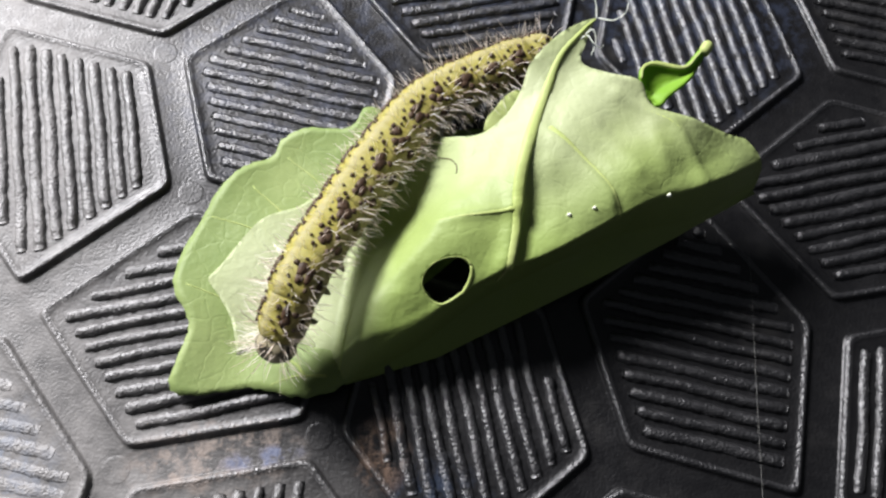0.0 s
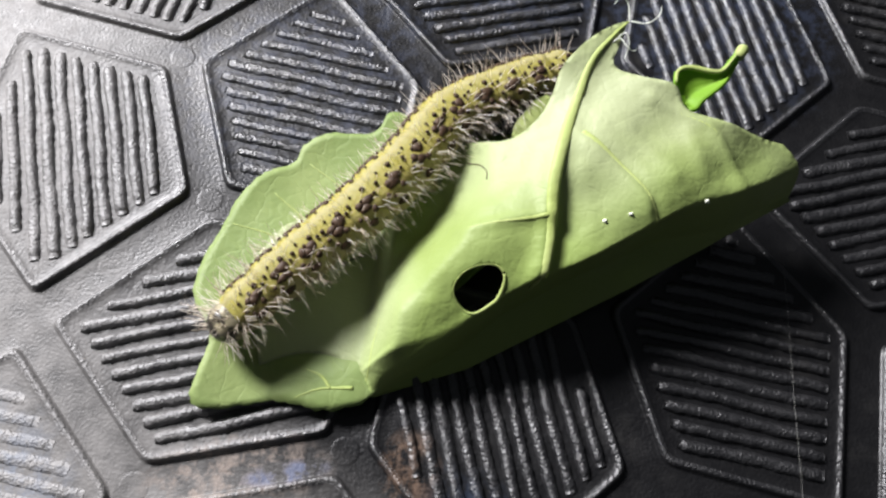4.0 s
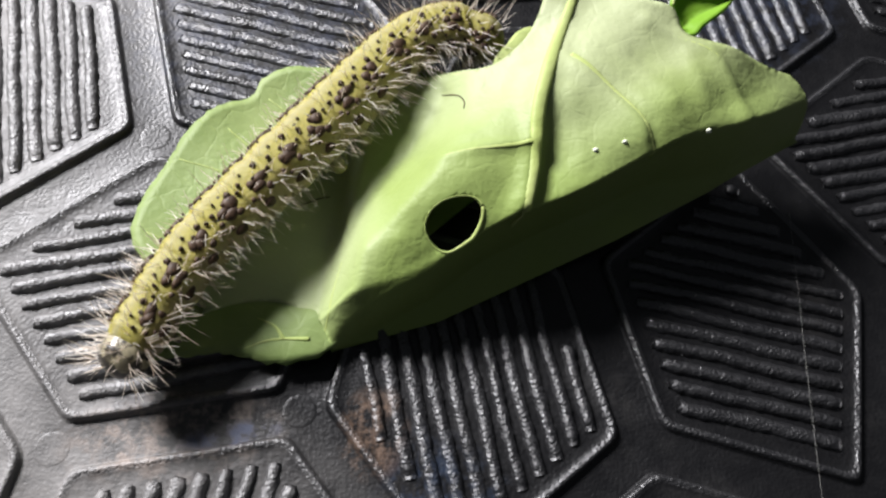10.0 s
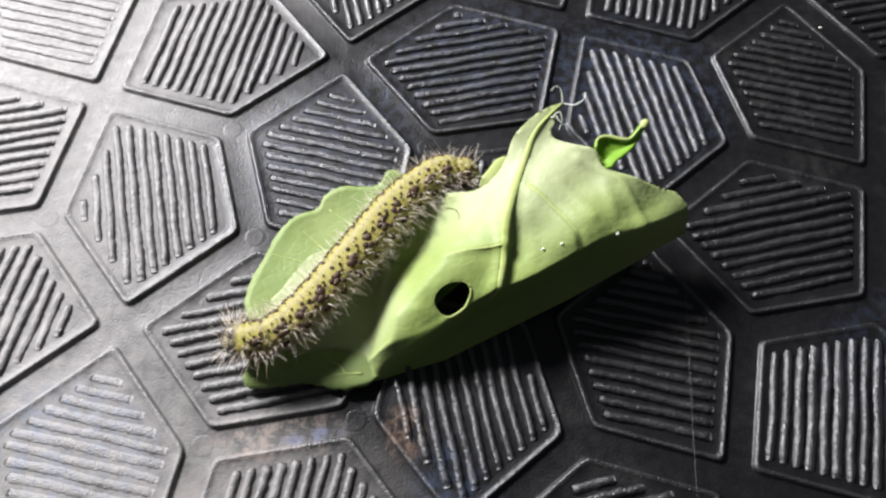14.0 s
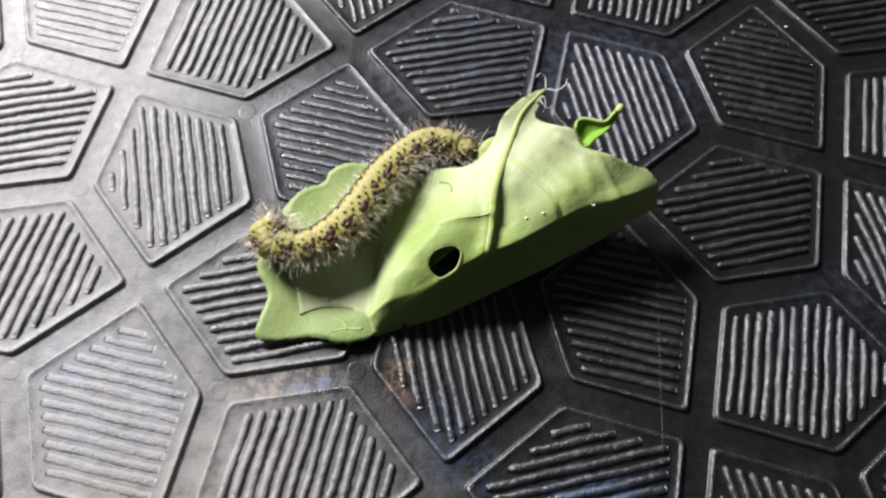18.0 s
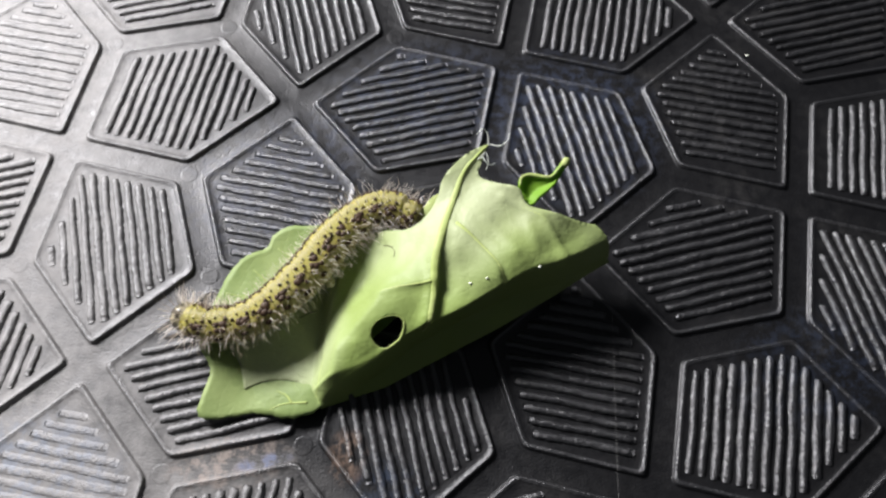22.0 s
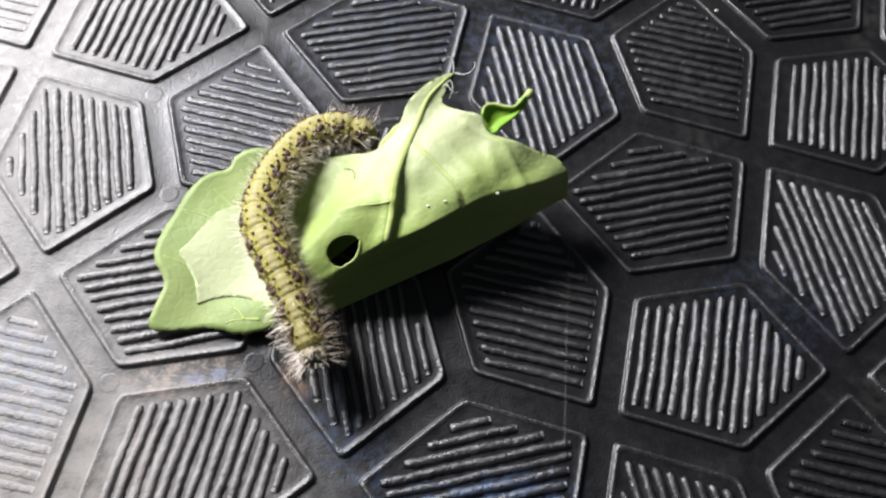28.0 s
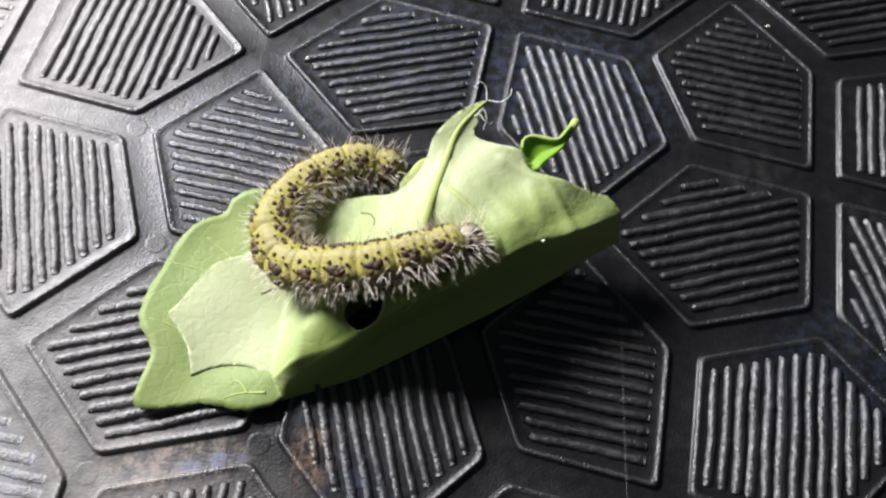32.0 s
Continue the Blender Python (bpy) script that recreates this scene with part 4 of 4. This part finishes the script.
    (29.0, (3.1, 41.4, 4.5), (-2.1, 40.3, 4.9), (-7.4, 35.8, 5.4), (-9.5, 28.1, 6.4), (-7.4, 21.8, 7.2), (-1.9, 15.8, 6.8), (3.3, 10.1, 6.0)),
    (29.5, (3.7, 40.4, 4.5), (-1.4, 40.6, 4.9), (-6.7, 35.5, 5.4), (-8.9, 28.1, 6.4), (-7.1, 21.9, 7.6), (-2.6, 16.3, 8.0), (1.6, 12.0, 8.5)),
    (30.0, (4.3, 40.1, 4.5), (-1.0, 41.2, 4.9), (-6.2, 37.1, 5.4), (-9.3, 30.7, 6.4), (-8.1, 23.4, 8.0), (-2.7, 19.1, 9.4), (7.8, 22.3, 10.7)),
    (30.5, (3.9, 40.5, 4.5), (-1.0, 40.8, 4.9), (-6.6, 36.3, 5.4), (-9.3, 29.8, 6.4), (-8.2, 23.5, 8.0), (-2.3, 20.4, 9.9), (8.0, 23.9, 11.2)),
    (31.0, (3.9, 39.8, 4.5), (-1.0, 40.5, 4.9), (-6.8, 36.6, 5.4), (-9.8, 30.3, 6.4), (-7.7, 24.0, 8.0), (-1.2, 22.2, 10.7), (9.3, 26.3, 11.4)),
    (31.5, (4.0, 41.6, 4.5), (-2.1, 41.2, 4.9), (-7.6, 37.0, 5.4), (-9.9, 30.0, 6.4), (-6.6, 23.7, 8.0), (1.1, 22.6, 10.9), (10.4, 27.3, 11.6)),
    (32.0, (4.3, 41.4, 4.5), (-1.2, 41.4, 4.9), (-6.3, 37.8, 5.4), (-9.0, 31.9, 6.4), (-6.2, 26.4, 8.0), (2.1, 25.2, 11.8), (13.7, 28.9, 12.7)),
]


def barrel(half, radius, wide, sides=28, rows=12, tail=False):
    """A body ring along x: bulged, with soft creases, a little flat below."""
    verts, faces = [], []
    for i in range(rows + 1):
        f = -1 + 2 * i / rows
        r = radius * (1 - 0.20 * abs(f) ** 2.6 + 0.015 * math.cos(f * 9.5))
        if tail and f < 0:
            r = radius * math.sqrt(max(0.02, 1 - f * f * 0.98))
        for k in range(sides):
            a = 2 * math.pi * k / sides
            fold = 1 + 0.03 * math.cos(6 * a)
            y, z = math.sin(a) * r * wide * fold, math.cos(a) * r * fold
            if z < 0:
                z *= 0.88
            verts.append((f * half * MM, y * MM, z * MM))
    for i in range(rows):
        for k in range(sides):
            faces.append((i * sides + k, (i + 1) * sides + k, (i + 1) * sides + (k + 1) % sides, i * sides + (k + 1) % sides))
    faces.append(tuple(range(sides)))
    faces.append(tuple(rows * sides + k for k in range(sides - 1, -1, -1)))
    return verts, faces


def hair_mesh(half, radius, rng, tufts, length, fore=0.0):
    """Fine bristles that spread in small tufts from the flanks and singly from the back."""
    verts, faces = [], []
    roots = []
    for a, count, scale in tufts:
        for sgn in (-1, 1):
            for x in (-0.62, -0.2, 0.25, 0.68):
                base_a, base_x = sgn * (a + rng.uniform(-0.12, 0.12)), (x + rng.uniform(-0.14, 0.14)) * half
                for _ in range(count):
                    roots.append((base_a + rng.gauss(0, 0.09), base_x + rng.gauss(0, 0.16), scale))
    for a, x, scale in roots:
        out = Vector((0, math.sin(a), math.cos(a)))
        p = Vector((x, out.y * radius * 0.96, out.z * radius * 0.94))
        d = (out + Vector((rng.uniform(-0.5, 0.5) + fore, rng.uniform(-0.22, 0.22), rng.uniform(-0.25, 0.25)))).normalized()
        ln = length * scale * rng.uniform(0.5, 1.15)
        bend = Vector((rng.uniform(-0.3, 0.3), rng.uniform(-0.1, 0.1), -0.1 + rng.uniform(-0.25, 0.25))) * ln
        w = rng.uniform(0.026, 0.040)
        side = d.cross(Vector((0.3, 0.2, 1))).normalized()
        up = side.cross(d)
        b = len(verts)
        for t in (0.0, 0.4, 0.75):
            q = p + d * ln * t + bend * t * t * 0.6
            for k in range(3):
                ang = 2 * math.pi * k / 3
                verts.append((q + (side * math.cos(ang) + up * math.sin(ang)) * w * (1 - t * 0.6)) * MM)
        verts.append((p + d * ln + bend * 0.6) * MM)
        for l in range(2):
            for k in range(3):
                faces.append((b + l * 3 + k, b + l * 3 + (k + 1) % 3, b + l * 3 + 3 + (k + 1) % 3, b + l * 3 + 3 + k))
        for k in range(3):
            faces.append((b + 6 + k, b + 6 + (k + 1) % 3, b + 9))
    return verts, faces


TUFTS = ((0.30, 1, 0.8), (0.75, 1, 1.0), (1.15, 2, 1.05), (1.55, 2, 1.0), (1.85, 3, 0.95), (2.1, 2, 0.85))
HEAD_TUFTS = ((0.35, 3, 0.9), (0.8, 3, 0.95), (1.3, 3, 1.0), (1.7, 3, 1.0))
# black warts of a body ring: angle from the back's line, half length, half width, place along the ring
WARTS = ((0.36, 0.25, 0.24, -0.75), (0.70, 0.56, 0.42, -0.42), (0.92, 0.60, 0.40, 0.10), (0.74, 0.42, 0.36, 0.50), (1.08, 0.34, 0.30, -0.50), (1.50, 0.52, 0.36, 0.30),
         (0.56, 0.17, 0.17, 0.05), (0.30, 0.13, 0.13, 0.55), (0.52, 0.17, 0.17, 1.25), (0.62, 0.14, 0.14, -1.35), (1.02, 0.20, 0.18, 1.2), (1.22, 0.16, 0.14, 0.8))


def dome(rx, ry, h, rng):
    """A low uneven wart, its foot at z = 0."""
    verts, faces = [], []
    m = 9
    ph = rng.uniform(0, 6)
    for l, (f, z) in enumerate(((1.0, -0.1), (0.8, 0.6), (0.4, 0.95))):
        for k in range(m):
            a = 2 * math.pi * k / m
            w = 1 + 0.12 * math.sin(3 * a + ph)
            verts.append((rx * f * w * math.cos(a) * MM, ry * f * w * math.sin(a) * MM, z * h * MM))
    verts.append((0, 0, h * MM))
    for l in range(2):
        for k in range(m):
            faces.append((l * m + k, l * m + (k + 1) % m, (l + 1) * m + (k + 1) % m, (l + 1) * m + k))
    for k in range(m):
        faces.append((2 * m + k, 2 * m + (k + 1) % m, 3 * m))
    return verts, faces


RADII = [2.3, 2.6, 2.65, 2.7, 2.75, 2.8, 2.8, 2.8, 2.7, 2.6, 2.5, 2.4, 2.25, 1.9]


def build_caterpillar():
    """The body rings from tail to head; each is keyed along the body's line."""
    rng = random.Random(11)
    animal = new("caterpillar")
    tagged(animal, "yellow-green caterpillar with black blotches and pale bristles on the leaf", "caterpillar")
    rings = []
    for i in range(SEGMENTS):
        radius = RADII[i]
        last = i == SEGMENTS - 1
        half = 1.5 if last else 2.3
        if last:
            v, f = barrel(half, radius, 1.0, 24, 12)
            v = [(x, y * math.sqrt(max(0.05, 1 - max(0, x / half / MM) ** 2 * 0.9)), z * math.sqrt(max(0.05, 1 - max(0, x / half / MM) ** 2 * 0.9))) for x, y, z in v]
            ring = part("head", mesh_of("head", v, f, HEAD), animal, "small dark-mottled head")
        else:
            v, f = barrel(half, radius, 1.04, tail=i == 0)
            ring = part("body_ring", mesh_of("body_ring", v, f, SKIN), animal, "yellow-green freckled body ring")
        v, f = hair_mesh(half, radius, rng, HEAD_TUFTS if i > 10 else TUFTS, 2.2 if 4 < i < 11 else 2.7, -0.5 if i == 0 else (0.4 if last else 0.0))
        part("bristles", mesh_of("bristles", v, f, HAIR, False), ring, "pale bristles", "stuff")
        if not last:
            for a, rx, ry, x in [(sgn * a, rx, ry, x) for a, rx, ry, x in WARTS for sgn in (1, -1)]:
                k = 1.2 + 0.15 * (i > 8)
                a += rng.uniform(-0.07, 0.07)
                v, f = dome(rx * k * rng.uniform(0.8, 1.15) * radius / 2.8, ry * k * rng.uniform(0.8, 1.15) * radius / 2.8, 0.22, rng)
                wart = part("wart", mesh_of("wart", v, f, WART), ring, "black wart")
                wart.location = (x * MM, math.sin(a) * radius * 1.02 * MM, math.cos(a) * radius * 0.985 * MM)
                wart.rotation_euler = (-a, 0, 0)
            legs = i in (0, 3, 4, 5, 6) or i >= 10
            if legs:
                for sgn in (-1, 1):
                    thin = i >= 10
                    line = [Vector((0, sgn * radius * 0.45, -radius * 0.6)), Vector((0.1, sgn * radius * 0.62, -radius * 0.9)), Vector((0.1, sgn * radius * 0.6, -radius * 1.12))]
                    v, f = tube([p * MM for p in line], [q * MM for q in ((0.4, 0.3, 0.12) if thin else (0.75, 0.65, 0.55))], 8)
                    part("leg" if thin else "proleg", mesh_of("leg", v, f, HEAD if thin else SKIN), ring)
        rings.append(ring)
    return rings


def body_line(points):
    """The poses of the rings along one line of the body, tail to head, in metres."""
    line = spline(points, 60 * 4)
    n = len(line)
    gap = np.linspace(0.02, 0.985, SEGMENTS)
    out = []
    for g in gap:
        k = int(round(g * (n - 1)))
        p = line[k]
        ahead = line[min(n - 1, k + 12)] - line[max(0, k - 12)]
        x = Vector(ahead).normalized()
        up = Vector((-0.46, 0.34, 1.0))
        y = up.cross(x).normalized()
        z = x.cross(y)
        turn = Matrix((x, y, z)).transposed().to_4x4()
        out.append(Matrix.Translation(Vector(p) * MM) @ turn)
    return out


def motions():
    lines = [(t, body_line(points)) for t, *points in CRAWL]
    for k, ring in enumerate(RINGS):
        walk(ring, [(t, poses[k]) for t, poses in lines])


def build_litter():
    line = spline([(32.4, 28.5, 0.95), (32.2, 22.0, 0.98), (31.9, 14.0, 0.95), (31.5, -0.2, 0.98)], 60) * MM
    v, f = tube(line, [0.012 * MM] * 60, 5)
    tagged(new("thread", mesh_of("thread", v, f, THREAD)), "thin straight pale thread lying on the rubber mat", "thread")
    rng = random.Random(5)
    for x, y, z, r in ((21.3, 29.3, 12.1, 0.24), (14.4, 27.9, 10.2, 0.2), (12.3, 27.4, 10.6, 0.22)):
        v, f = dome(r, r * 0.8, r, rng)
        crumb = new("crumb", mesh_of("crumb", v, f, CRUMB))
        s, n = (np.array([x, y]) - FOLD) @ ALONG, (np.array([x, y]) - FOLD) @ ACROSS
        crumb.location = tuple(c * MM for c in flap_point(s, n))
        tagged(crumb, "tiny whitish crumb stuck on the leaf", "crumb", "crumbs on the leaf")
    v, f = dome(0.35, 0.15, 0.2, rng)
    speck = new("crumb", mesh_of("crumb", v, f, CRUMB))
    speck.location = (57.3 * MM, 72.0 * MM, 0)
    tagged(speck, "small white speck lying on the rubber mat", "crumb")


# ---- build ----
ground = new("floor", mesh_of("floor", [(-1.5, -1.5, -0.0045), (1.5, -1.5, -0.0045), (1.5, 1.5, -0.0045), (-1.5, 1.5, -0.0045)], [(0, 1, 2, 3)], floor_mat, False))
tagged(ground, "plain grey concrete floor under the mat", "floor", kind="structure")
build_leaf()
RINGS = build_caterpillar()
build_litter()
build_mat()
motions()
